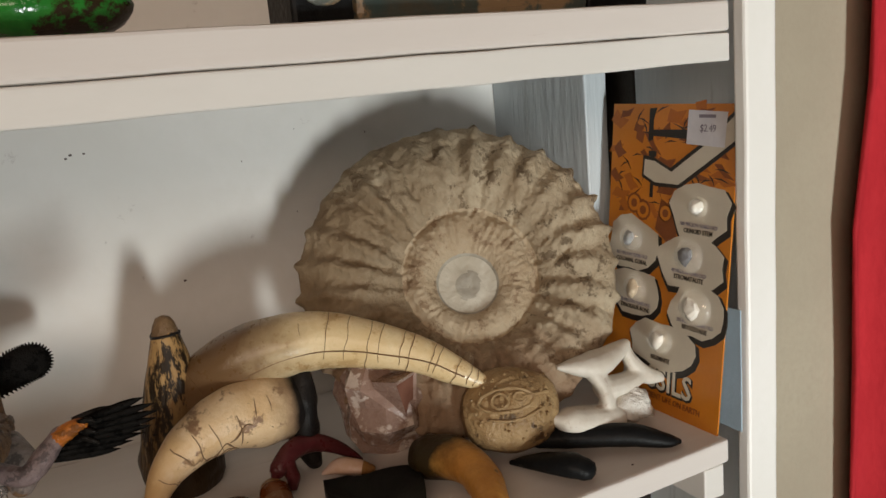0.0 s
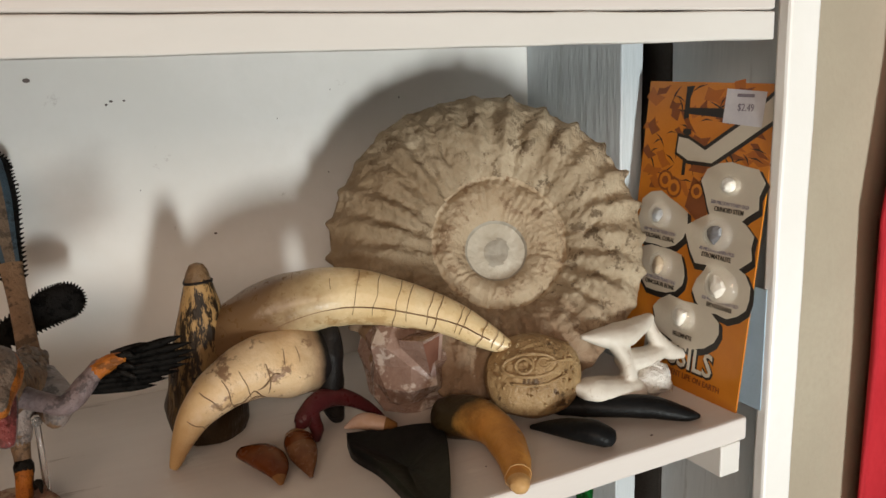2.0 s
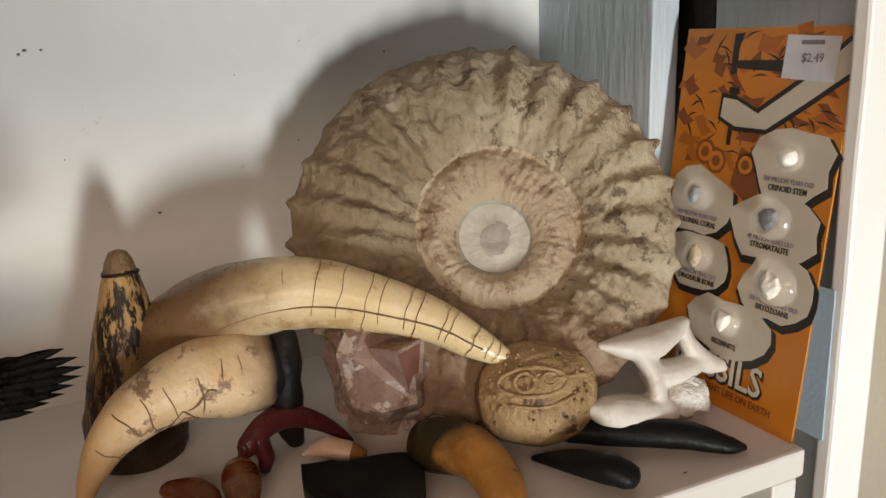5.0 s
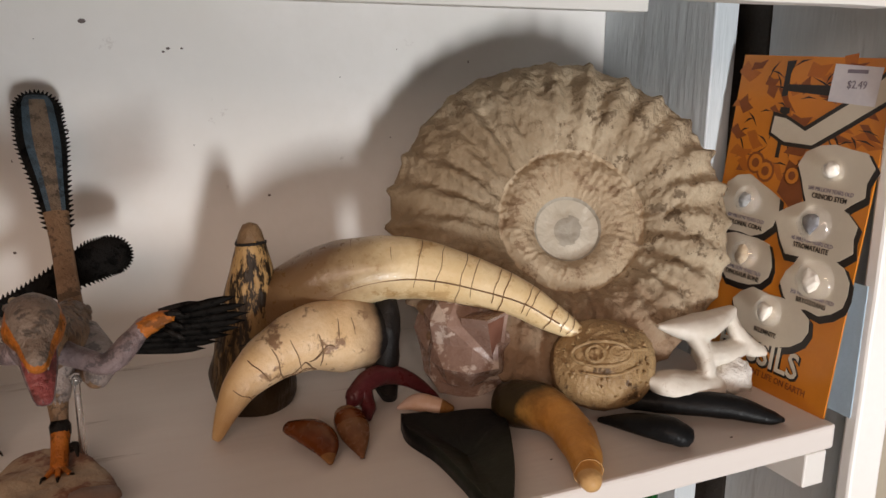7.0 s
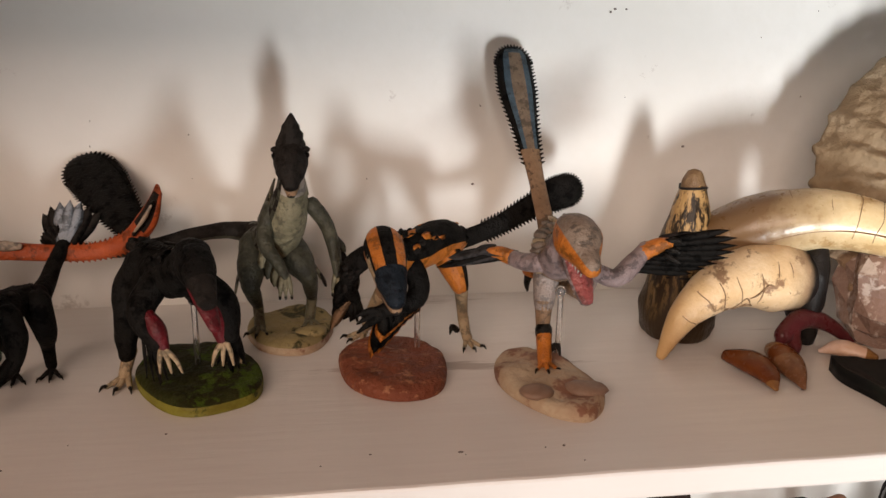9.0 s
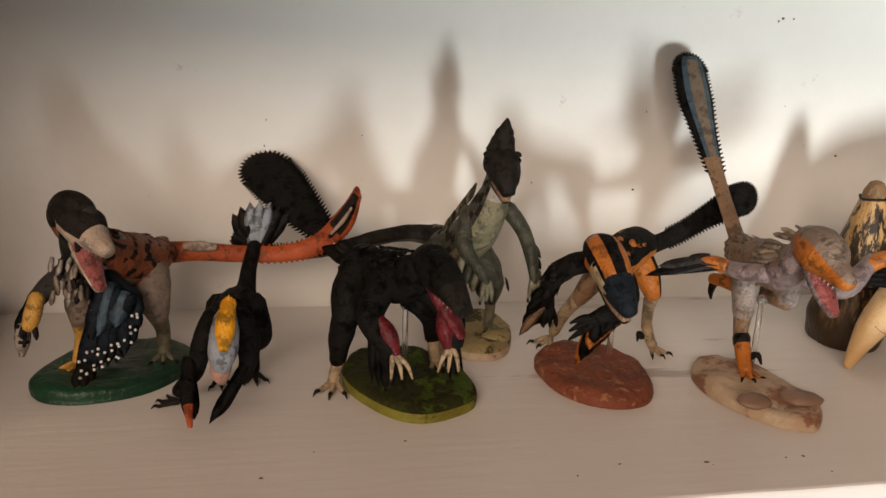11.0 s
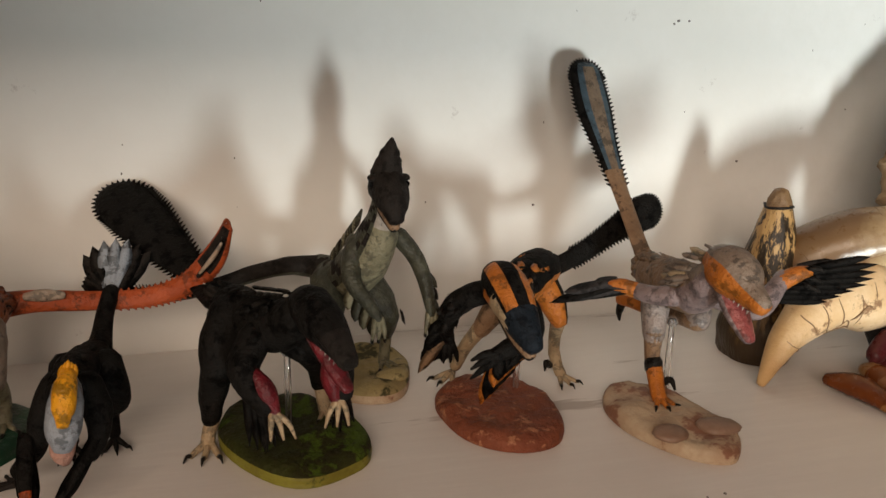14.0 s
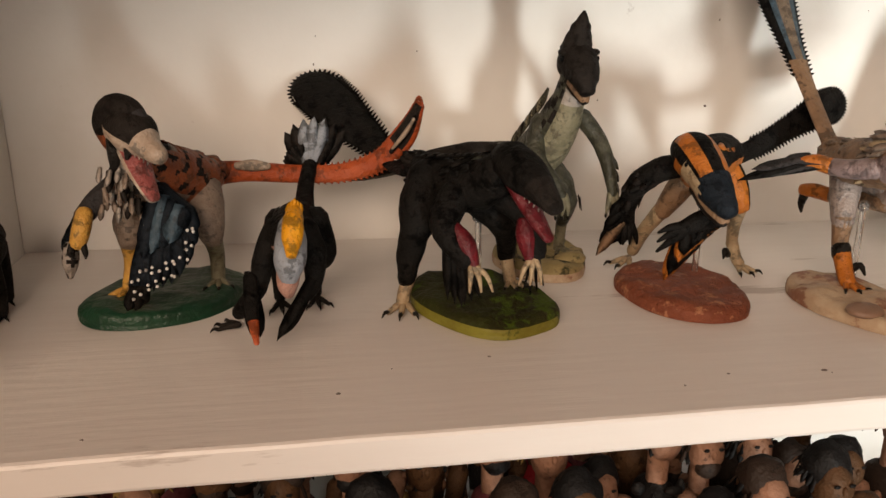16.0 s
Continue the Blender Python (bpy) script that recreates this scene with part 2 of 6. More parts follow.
part_box("wall_return", (0.2975, -0.208, 0.0), (1.66, 0.059, 2.4), "wall", kind="structure", label="dull beige painted wall beside the bookcase", category="wall", bev=0)
# unseen wall; its two openings are added behind the lamps
wall_with_openings("wall_south", -2.02, -1.9, -3.06, 1.66, ((-1.74, -0.26, 1.66, 2.34), (-0.13, 0.13, 0.48, 1.04)))
part_box("wall_west", (-3.2, -2.5, 0.0), (-3.06, 0.06, 2.4), "bounce_wall", kind="structure", label="unseen red-brown side wall added to warm the bounced light", category="wall", bev=0)

# ---- the bookcase ----
X0, X1, YF = -0.582, 0.261, -0.245
case = tagged(new("bookcase"), "white painted wooden bookcase with a grey brushed side", "bookcase")
ZB, ZT = 0.84, 1.72
part_box("back_panel", (X0 - 0.02, 0.0, ZB), (X1 + 0.03, 0.016, ZT), "backing", case, "scuffed white painted backing", bev=0)
part_box("side_panel", (X0 - 0.02, YF, ZB), (X0, -0.0005, ZT), "paint", case, wave=0.0004)
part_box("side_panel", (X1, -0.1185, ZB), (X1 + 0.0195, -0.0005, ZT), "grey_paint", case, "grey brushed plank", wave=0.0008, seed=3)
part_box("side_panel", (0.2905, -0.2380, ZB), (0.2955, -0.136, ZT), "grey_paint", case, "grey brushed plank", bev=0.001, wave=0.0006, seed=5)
# near-black board closing the slit between the two grey planks
part_box("outer_board", (0.2900, -0.1355, ZB), (0.2955, -0.0005, ZT), "gap", case, "near-black board behind the gap")
part_box("stile", (0.2712, -0.2480, ZB), (0.2962, -0.2385, ZT), "bright_paint", case, "bright white front post", bev=0.002, wave=0.0005, seed=9)
part_box("shelf_board", (X0, YF, S - 0.0150), (X1 - 0.0035, -0.0005, S), "board", case, "off-white painted shelf board", bev=0.0018, wave=0.0005, seed=1)
part_box("cleat", (0.2375, YF + 0.001, S - 0.036), (0.2535, -0.02, S - 0.0153), "paint", case, bev=0.001)
part_box("shelf_board", (X0, YF - 0.0005, 1.4392), (0.2625, -0.0005, 1.4556), "board", case, "off-white painted shelf board", bev=0.0018, wave=0.0006, seed=2)
part_box("front_batten", (X0, YF - 0.0015, 1.4236), (0.2607, YF + 0.0165, 1.4386), "paint", case, bev=0.001, wave=0.0005, seed=4)
part_box("back_batten", (X0, -0.088, 1.4262), (0.232, -0.07, 1.4388), "paint", case, bev=0.001)
part_box("shelf_board", (X0, YF, 0.94), (X1 - 0.0035, -0.0005, 0.958), "board", case, "off-white painted shelf board", bev=0.0018)
part_box("shelf_board", (X0, YF, 1.66), (X1 - 0.0035, -0.0005, 1.678), "board", case, "off-white painted shelf board", bev=0.0018)

# nicks and scuffs in the paint of the backing and the shelf
rng = random.Random(4)
sc = Sculpt()
for x, z, r in ((0, 1.306, .0011), (-.058, 1.4, .0012), (-.061, 1.398, .0009), (-.05, 1.4, .0009), (-.105, 1.415, .0022), (-.153, 1.281, .001), (-.118, 1.352, .0008)):
    sc.blob((x, -0.0001, z), (r, 0.0003, r * rng.uniform(.6, 1.2)), "nick", seg=8, rings=5)
for k in range(15):
    x, z = rng.uniform(-.55, .2), rng.uniform(1.26, 1.42)
    r = rng.uniform(.0003, .0005)
    sc.blob((x, -0.0001, z), (r, 0.0003, r * rng.uniform(.6, 2.5)), "nick", seg=6, rings=4)
for k in range(16):
    x, y = rng.uniform(-.5, .22), rng.uniform(-.235, -.17)
    r = rng.uniform(.0004, .001)
    sc.blob((x, y, S + 0.0001), (r * rng.uniform(.7, 2), r, 0.0003), "nick", seg=6, rings=4)
sc.make("scuffs", case, "small dark nicks in the paint", kind="stuff")

# red curtain hanging beside the bookcase
sc = Sculpt()
verts, faces, n, rows = [], [], 120, 24
for j in range(rows + 1):
    z = 0.01 + 2.385 * j / rows
    for i in range(n + 1):
        u = i / n
        fold = 0.009 * math.sin(u * 95 + 0.6 * math.sin(z * 3)) + 0.005 * math.sin(u * 43 + z * 1.7) + 0.002 * math.sin(z * 31 + u * 60)
        verts.append((0.404 + 0.73 * u + 0.006 * math.sin(z * 9) + 0.004 * math.sin(z * 23), -0.232 + fold, z))
faces = [(j * (n + 1) + i, j * (n + 1) + i + 1, (j + 1) * (n + 1) + i + 1, (j + 1) * (n + 1) + i) for j in range(rows) for i in range(n)]
sc.add(verts, faces, "curtain")
cur = sc.make("curtain", None, "deep red cloth curtain hanging in folds beside the bookcase", "curtain")
so = cur.modifiers.new("cloth", "SOLIDIFY")
so.thickness = 0.003

# ---- materials of the collection ----
M["ivory"] = mat("cracked_ivory", (0.86, 0.73, 0.48), 0.3, (0.66, 0.47, 0.22), 22, 1.1, 250, 0.15, dark=(0.56, 0.38, 0.18), dark_scale=45, dark_cut=0.58, spec=0.5, grads=(("X", 0.072, 0.026, (0.16, 0.09, 0.04)),))
M["ivory_dark"] = mat("stained_ivory", (0.36, 0.24, 0.11), 0.5, (0.55, 0.42, 0.22), 60, 1.0, 300, 0.3, dark=(0.06, 0.04, 0.02), dark_scale=60, dark_cut=0.55, stretch=(0.3, 1, 1))
M["crack"] = mat("crack_fill", (0.27, 0.165, 0.085), 0.8, (0.14, 0.08, 0.04), 120, 0.9)
M["claw_bone"] = mat("cream_claw", (0.80, 0.63, 0.42), 0.4, (0.62, 0.41, 0.20), 45, 0.9, 260, 0.35, dark=(0.26, 0.15, 0.08), dark_scale=70, dark_cut=0.60, grads=(("X", -0.022, -0.050, (0.52, 0.33, 0.15)), ("X", 0.020, 0.036, (0.30, 0.20, 0.12)), ("X", 0.035, 0.040, (0.008, 0.007, 0.007))), spec=0.35)
M["root_black"] = mat("black_claw_root", (0.008, 0.007, 0.007), 0.5, (0.016, 0.014, 0.013), 60, bump=0.3, spec=0.2)
M["bark"] = mat("bark_brown_tooth", (0.46, 0.29, 0.12), 0.42, (0.27, 0.15, 0.055), 60, 0.9, 260, 0.6, dark=(0.02, 0.012, 0.006), dark_scale=230, dark_cut=0.45, stretch=(1, 1, 0.22), grads=(("Z", 0.065, 0.022, (0.035, 0.02, 0.008)),), spec=0.3)
# browner towards left and bottom: shade away from the right-hand light, painted in
M["stone"] = mat("ammonite_stone_shaded", (0.52, 0.44, 0.32), 0.75, (0.27, 0.205, 0.13), 34, 1.1, 230, 1.0, dark=(0.15, 0.11, 0.07), dark_scale=75, dark_cut=0.60, grads=(("X", 0.20, 0.075, (0.23, 0.165, 0.10)), ("Z", 1.275, 1.235, (0.27, 0.18, 0.115))), spec=0.2)
M["stone_brown"] = mat("ammonite_brown_whorl", (0.36, 0.265, 0.165), 0.7, (0.46, 0.375, 0.265), 45, 0.9, 260, 0.9, dark=(0.27, 0.19, 0.12), dark_scale=80, dark_cut=0.58, spec=0.2)
M["stone_core"] = mat("ammonite_core", (0.56, 0.52, 0.44), 0.6, (0.44, 0.40, 0.32), 60, 0.7, 260, 0.3)
M["stone_eye"] = mat("ammonite_eye", (0.27, 0.245, 0.20), 0.6, (0.38, 0.35, 0.29), 110, 0.7, 260, 0.3)
M["quartz"] = mat("rosy_quartz", (0.36, 0.25, 0.205), 0.28, (0.20, 0.12, 0.09), 45, 0.9, 260, 0.35, dark=(0.56, 0.47, 0.41), dark_scale=60, dark_cut=0.58, spec=0.35)
M["quartz_face"] = mat("brown_crystal_face", (0.13, 0.05, 0.035), 0.16, (0.22, 0.10, 0.07), 40, 0.7, 200, 0.08, spec=0.7)
M["nodule"] = mat("bronze_brown_nodule", (0.47, 0.33, 0.17), 0.38, (0.25, 0.155, 0.07), 70, 0.9, 300, 0.9, dark=(0.10, 0.06, 0.03), dark_scale=60, dark_cut=0.62, spec=0.3)
M["nodule_rim"] = mat("dark_nodule_rind", (0.13, 0.075, 0.035), 0.6, (0.22, 0.13, 0.06), 60, 0.8, 300, 0.9)
M["bone"] = mat("white_bone", (0.72, 0.69, 0.62), 0.5, (0.60, 0.55, 0.47), 45, 0.8, 240, 0.3, dark=(0.42, 0.33, 0.25), dark_scale=55, dark_cut=0.68)
M["bone_teeth"] = mat("porous_white_bone", (0.80, 0.78, 0.73), 0.7, (0.66, 0.62, 0.56), 160, 0.9, 400, 1.0)
M["orange_claw"] = mat("orange_claw", (0.64, 0.32, 0.075), 0.36, (0.42, 0.18, 0.04), 55, 0.9, 260, 0.3, dark=(0.16, 0.09, 0.03), dark_scale=60, dark_cut=0.70, grads=(("Y", -0.004, 0.012, (0.03, 0.02, 0.008)),), spec=0.22)
M["claw_base"] = mat("dark_claw_base", (0.07, 0.05, 0.02), 0.5, (0.20, 0.13, 0.05), 60, 0.9, 300, 0.5)
M["claw_tan"] = mat("tan_claw_tip", (0.60, 0.37, 0.16), 0.4, (0.5, 0.29, 0.11), 60, spec=0.25)
M["black_tooth"] = mat("black_fossil_tooth", (0.006, 0.0065, 0.007), 0.42, (0.012, 0.0125, 0.013), 50, 0.8, 260, 0.3, spec=0.12)
M["green_tooth"] = mat("dark_green_enamel", (0.013, 0.017, 0.012), 0.45, (0.022, 0.026, 0.02), 30, 0.9, 200, 0.15, spec=0.12, grads=(("Y", -0.012, 0.012, (0.006, 0.0065, 0.007)),))
M["amber"] = mat("amber_tooth", (0.18, 0.05, 0.011), 0.25, (0.085, 0.022, 0.006), 80, 1.0, 200, 0.1, spec=0.3)
M["amber_pale"] = mat("pale_amber", (0.29, 0.15, 0.048), 0.3, (0.2, 0.09, 0.028), 80, spec=0.3)
M["amber_dark"] = mat("dark_amber", (0.11, 0.045, 0.02), 0.25, (0.2, 0.09, 0.04), 70, spec=0.3)
M["maroon"] = mat("maroon_claw", (0.11, 0.022, 0.026), 0.3, (0.06, 0.012, 0.014), 70, 0.9, 240, 0.3, spec=0.3)
M["pink_gem"] = mat("pink_shell", (0.68, 0.52, 0.46), 0.4, (0.58, 0.38, 0.27), 60)
# figure paints
for n, c, c2, ro in (
        ("black_plumage", (0.006, 0.0055, 0.005), (0.011, 0.010, 0.009), .6), ("grey_plumage", (0.05, 0.046, 0.046), (0.026, 0.024, 0.024), .55),
        ("tan_skin", (0.27, 0.165, 0.095), (0.17, 0.10, 0.055), .5), ("lilac_skin", (0.29, 0.225, 0.225), (0.17, 0.125, 0.12), .45),
        ("grey_skin", (0.27, 0.21, 0.165), (0.16, 0.115, 0.085), .5), ("orange_skin", (0.52, 0.17, 0.022), (0.34, 0.10, 0.015), .45),
        ("yellow_skin", (0.62, 0.36, 0.08), (0.5, 0.26, 0.05), .45), ("claw_black", (0.012, 0.011, 0.010), (0.02, 0.018, 0.016), .3),
        ("mouth_pink", (0.34, 0.10, 0.09), (0.17, 0.035, 0.035), .3), ("silver_skin", (0.34, 0.29, 0.265), (0.2, 0.155, 0.135), .35),
        ("teal_rim", (0.06, 0.10, 0.135), (0.025, 0.045, 0.06), .5), ("green_grey", (0.075, 0.073, 0.048), (0.018, 0.018, 0.012), .5),
        ("pale_belly", (0.25, 0.225, 0.145), (0.11, 0.10, 0.06), .5), ("dark_grey", (0.026, 0.022, 0.019), (0.013, 0.011, 0.010), .6),
        ("white_throat", (0.38, 0.34, 0.30), (0.22, 0.185, 0.155), .5), ("crimson", (0.16, 0.012, 0.018), (0.06, 0.005, 0.008), .4),
        ("cream_skin", (0.46, 0.36, 0.23), (0.27, 0.185, 0.105), .5), ("rust", (0.27, 0.075, 0.025), (0.16, 0.04, 0.015), .5),
        ("rust_bright", (0.44, 0.085, 0.02), (0.28, 0.05, 0.014), .45), ("slate_blue", (0.016, 0.021, 0.028), (0.008, 0.011, 0.015), .5),
        ("white_spot", (0.75, 0.73, 0.70), (0.62, 0.6, 0.57), .5), ("cheek_cream", (0.54, 0.46, 0.38), (0.28, 0.2, 0.14), .5),
        ("brown_vane", (0.20, 0.145, 0.10), (0.11, 0.075, 0.05), .5), ("crest_yellow", (0.75, 0.36, 0.015), (0.62, 0.26, 0.01), .45), ("blue_grey", (0.30, 0.33, 0.37), (0.20, 0.22, 0.25), .5),
        ("eye_black", (0.005, 0.005, 0.005), (0.006, 0.006, 0.006), .08), ("flesh", (0.42, 0.24, 0.19), (0.32, 0.17, 0.13), .5)):
    M[n] = mat(n, c, ro, c2, 130, 0.9, 420, 0.6, spec=0.05 if max(c) < 0.06 else 0.3, dark=tuple(k * 0.36 for k in c), dark_scale=150, dark_cut=0.55)
M["base_sand"] = mat("sandy_base", (0.50, 0.40, 0.28), 0.5, (0.34, 0.22, 0.14), 38, 0.7, 200, 0.6, dark=(0.22, 0.105, 0.065), dark_scale=34, dark_cut=0.55, spec=0.2)
M["base_red"] = mat("red_earth_base", (0.25, 0.080, 0.042), 0.5, (0.13, 0.036, 0.02), 60, 0.9, 260, 1.0, dark=(0.34, 0.15, 0.08), dark_scale=120, dark_cut=0.6, spec=0.15)
M["base_green"] = mat("mossy_base", (0.034, 0.042, 0.009), 0.6, (0.018, 0.013, 0.006), 45, 0.9, 260, 0.8, dark=(0.055, 0.085, 0.010), dark_scale=50, dark_cut=0.60, spec=0.1)
M["rim_lime"] = mat("lime_rim", (0.21, 0.20, 0.032), 0.5, (0.14, 0.12, 0.02), 60, dark=(0.04, 0.05, 0.012), dark_scale=50, dark_cut=0.6, spec=0.15)
M["base_olive"] = mat("olive_sand_base", (0.36, 0.29, 0.14), 0.55, (0.24, 0.18, 0.08), 40, 0.8, 260, 0.5, dark=(0.05, 0.045, 0.02), dark_scale=55, dark_cut=0.60, spec=0.15)
M["base_dark"] = mat("dark_green_base", (0.012, 0.058, 0.028), 0.4, (0.008, 0.026, 0.014), 45, 0.8, 260, 0.5, spec=0.25)
M["rock_brown"] = mat("brown_rock", (0.27, 0.17, 0.12), 0.5, (0.2, 0.12, 0.08), 80)
M["clear"] = mat("clear_plastic", (0.95, 0.95, 0.95), 0.08, (0.95, 0.95, 0.95), alpha_glass=0.93, bump=0.0)

# ---- fossils and teeth at the end of the shelf ----


def ammonite():
    R, nt, nr = 0.103, 340, 70
    c = vec((0.1545, -0.1105, 1.2985))
    nrm = vec((-0.366, -0.805, 0.466))
    nrm /= np.linalg.norm(nrm)
    ex = vec((0.915, -0.394, 0.039))
    ex -= nrm * (ex @ nrm)
    ex /= np.linalg.norm(ex)
    ey = np.cross(nrm, ex)
    ribs = 27
    off = vec((0.06, -0.09)) * R       # the inner whorls sit off the middle
    verts, names = [], []

    def surf(a, q):
        """Place on the front at angle a and fraction q of the radius: in-plane radius, height, material."""
        spiral = 0.05 * math.sin(a + 0.9)
        rim = 0.43 + spiral
        rib = (0.75 + 0.7 * noise.noise(Vector((2.5 * math.cos(a), 2.5 * math.sin(a), 2.5 * q)))) * math.cos(ribs * a + 2.2 * q + 0.5 * math.sin(2 * a))
        edge = 1 + 0.045 * max(0, rib) ** 2.2 - 0.012 * math.sin(a) + 0.02 * noise.noise(Vector((3 * math.cos(a), 3 * math.sin(a), 1)))
        bump = noise.noise(Vector((q * math.cos(a) * 9, q * math.sin(a) * 9, 4)))
        fine = noise.noise(Vector((q * math.cos(a) * 30, q * math.sin(a) * 30, 9)))
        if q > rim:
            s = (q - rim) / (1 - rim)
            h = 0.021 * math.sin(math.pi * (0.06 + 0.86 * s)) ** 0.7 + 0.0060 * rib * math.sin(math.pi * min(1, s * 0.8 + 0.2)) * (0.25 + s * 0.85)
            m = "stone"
        elif q > 0.19:
            s = (q - 0.19) / (rim - 0.19)
            h = 0.003 + 0.009 * math.sin(math.pi * (0.04 + 0.92 * s)) ** 0.8
            h += 0.0004 * math.cos(46 * a + 5 * s) * math.sin(math.pi * s) * (0.5 + noise.noise(Vector((3 * math.cos(a), 3 * math.sin(a), 7))))
            m = "stone_brown"
        else:
            s = q / 0.19
            h = 0.0034 - 0.0005 * math.cos(3 * math.pi * s)
            m = "stone_core" if 0.42 + 0.16 * bump < s < 0.94 else "stone_eye"
        return edge, h + (0.0030 * bump + 0.0022 * fine + 0.0010 * noise.noise(Vector((q * math.cos(a) * 75, q * math.sin(a) * 75, 2)))) * min(1, 0.15 + 2.2 * max(0, q - 0.15)), m

    for i in range(nr + 1):
        q = max(0.002, i / nr)
        for k in range(nt):
            a = 2 * math.pi * k / nt
            e, h, m = surf(a, q)
            rr = R * q * (1 + (e - 1) * q ** 4)
            o = off * (1 - q)
            verts.append(c + ex * (rr * math.cos(a) + o[0]) + ey * (rr * math.sin(a) + o[1]) + nrm * h)
            names.append(m)
    for i in range(1, 9):              # the rounded flank and the back
        q = math.cos(math.pi * i / 16)
        for k in range(nt):
            a = 2 * math.pi * k / nt
            e, h, m = surf(a, 1)
            rr = R * e * (0.12 + 0.88 * q)
            verts.append(c + ex * rr * math.cos(a) + ey * rr * math.sin(a) + nrm * (h - 0.024 * math.sin(math.pi * i / 16) - 0.003))
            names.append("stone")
    rows = nr + 9
    root = tagged(new("ammonite_fossil"), "large beige ribbed spiral fossil leaning back into the bookcase corner", "fossil")
    root.location = (0.12, -0.15, S)
    cuts = (0, int(0.19 * nr), int(0.44 * nr), rows - 1)
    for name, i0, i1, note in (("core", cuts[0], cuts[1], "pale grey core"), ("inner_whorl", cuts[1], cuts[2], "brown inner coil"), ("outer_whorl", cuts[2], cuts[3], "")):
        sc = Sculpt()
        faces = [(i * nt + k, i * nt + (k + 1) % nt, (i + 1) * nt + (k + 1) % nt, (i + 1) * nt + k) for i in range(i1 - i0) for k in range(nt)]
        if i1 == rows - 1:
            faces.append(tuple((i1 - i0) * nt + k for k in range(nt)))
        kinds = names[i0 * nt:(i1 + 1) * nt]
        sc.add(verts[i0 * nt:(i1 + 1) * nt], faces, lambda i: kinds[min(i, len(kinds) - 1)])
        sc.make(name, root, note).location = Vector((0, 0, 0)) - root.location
    return root


ammonite()


def crack_ring(sc, c, d, r, flat=1.0, arc=(0, 1), name="crack", w=0.00045, seed=0):
    """A thin uneven line round a tusk."""
    d = vec(d) / np.linalg.norm(d)
    s = np.cross(d, (0, 0, 1))
    s /= np.linalg.norm(s)
    t = np.cross(s, d)
    pts = []
    for k in range(14):
        a = 2 * math.pi * (arc[0] + (arc[1] - arc[0]) * k / 13)
        pts.append(vec(c) + r * (math.cos(a) * s + math.sin(a) * t) + d * 0.0018 * noise.noise(Vector((a * 1.3, seed * 5.1, 0))))
    sc.tube(pts, [w * (0.7 + 0.5 * abs(noise.noise(Vector((k, seed, 3))))) for k in range(14)], name, seg=5, n=1)


def tusk():
    sc = Sculpt()
    pts = [(-0.024, -0.083, 1.240), (-0.006, -0.094, 1.2635), (0.020, -0.107, 1.2775), (0.056, -0.121, 1.2795), (0.098, -0.146, 1.268), (0.120, -0.160, 1.255), (0.1345, -0.169, 1.2455)]
    rad = [0.0195, 0.0205, 0.0195, 0.0170, 0.0118, 0.0085, 0.0045]
    c = sc.tube(pts, rad, "ivory", seg=48, n=8, rough=0.03, freq=70)
    rr = np.interp(np.linspace(0, 1, len(c)), np.linspace(0, 1, len(rad)), rad)
    cr = Sculpt()
    for j, k in enumerate((9, 14, 19, 23, 26, 28, 30, 31, 33, 34, 37, 38, 42, 45, 47)):
        crack_ring(cr, c[k], c[k + 1] - c[k - 1], rr[k] * 1.002, arc=(-0.06 if j % 3 else -0.16, 0.27), w=(0.00034, 0.00022, 0.00028)[j % 3], seed=j)
    side = []
    for k in range(8, 46, 3):         # the long crack keeps to the lower front
        along = (c[k + 1] - c[k - 1]) / np.linalg.norm(c[k + 1] - c[k - 1])
        out = vec((0.0, -0.97, -0.12))
        out -= along * (out @ along)
        side.append(c[k] + out / np.linalg.norm(out) * rr[k] * 1.005)
    cr.tube(side, [0.00045] * len(side), "crack", seg=5, n=3)
    ob = sc.make("tusk", None, "curved cream tusk with dark cracks leaning on the spiral fossil", "tusk", origin=(-0.02, -0.08, S))
    cr.make("crack_lines", ob, "dark brown cracks", kind="stuff").location = Vector((0, 0, 0)) - ob.location
    return ob


tusk()


CLAW_R = [0.0028, 0.0061, 0.0096, 0.0132, 0.0172, 0.0200, 0.0180]


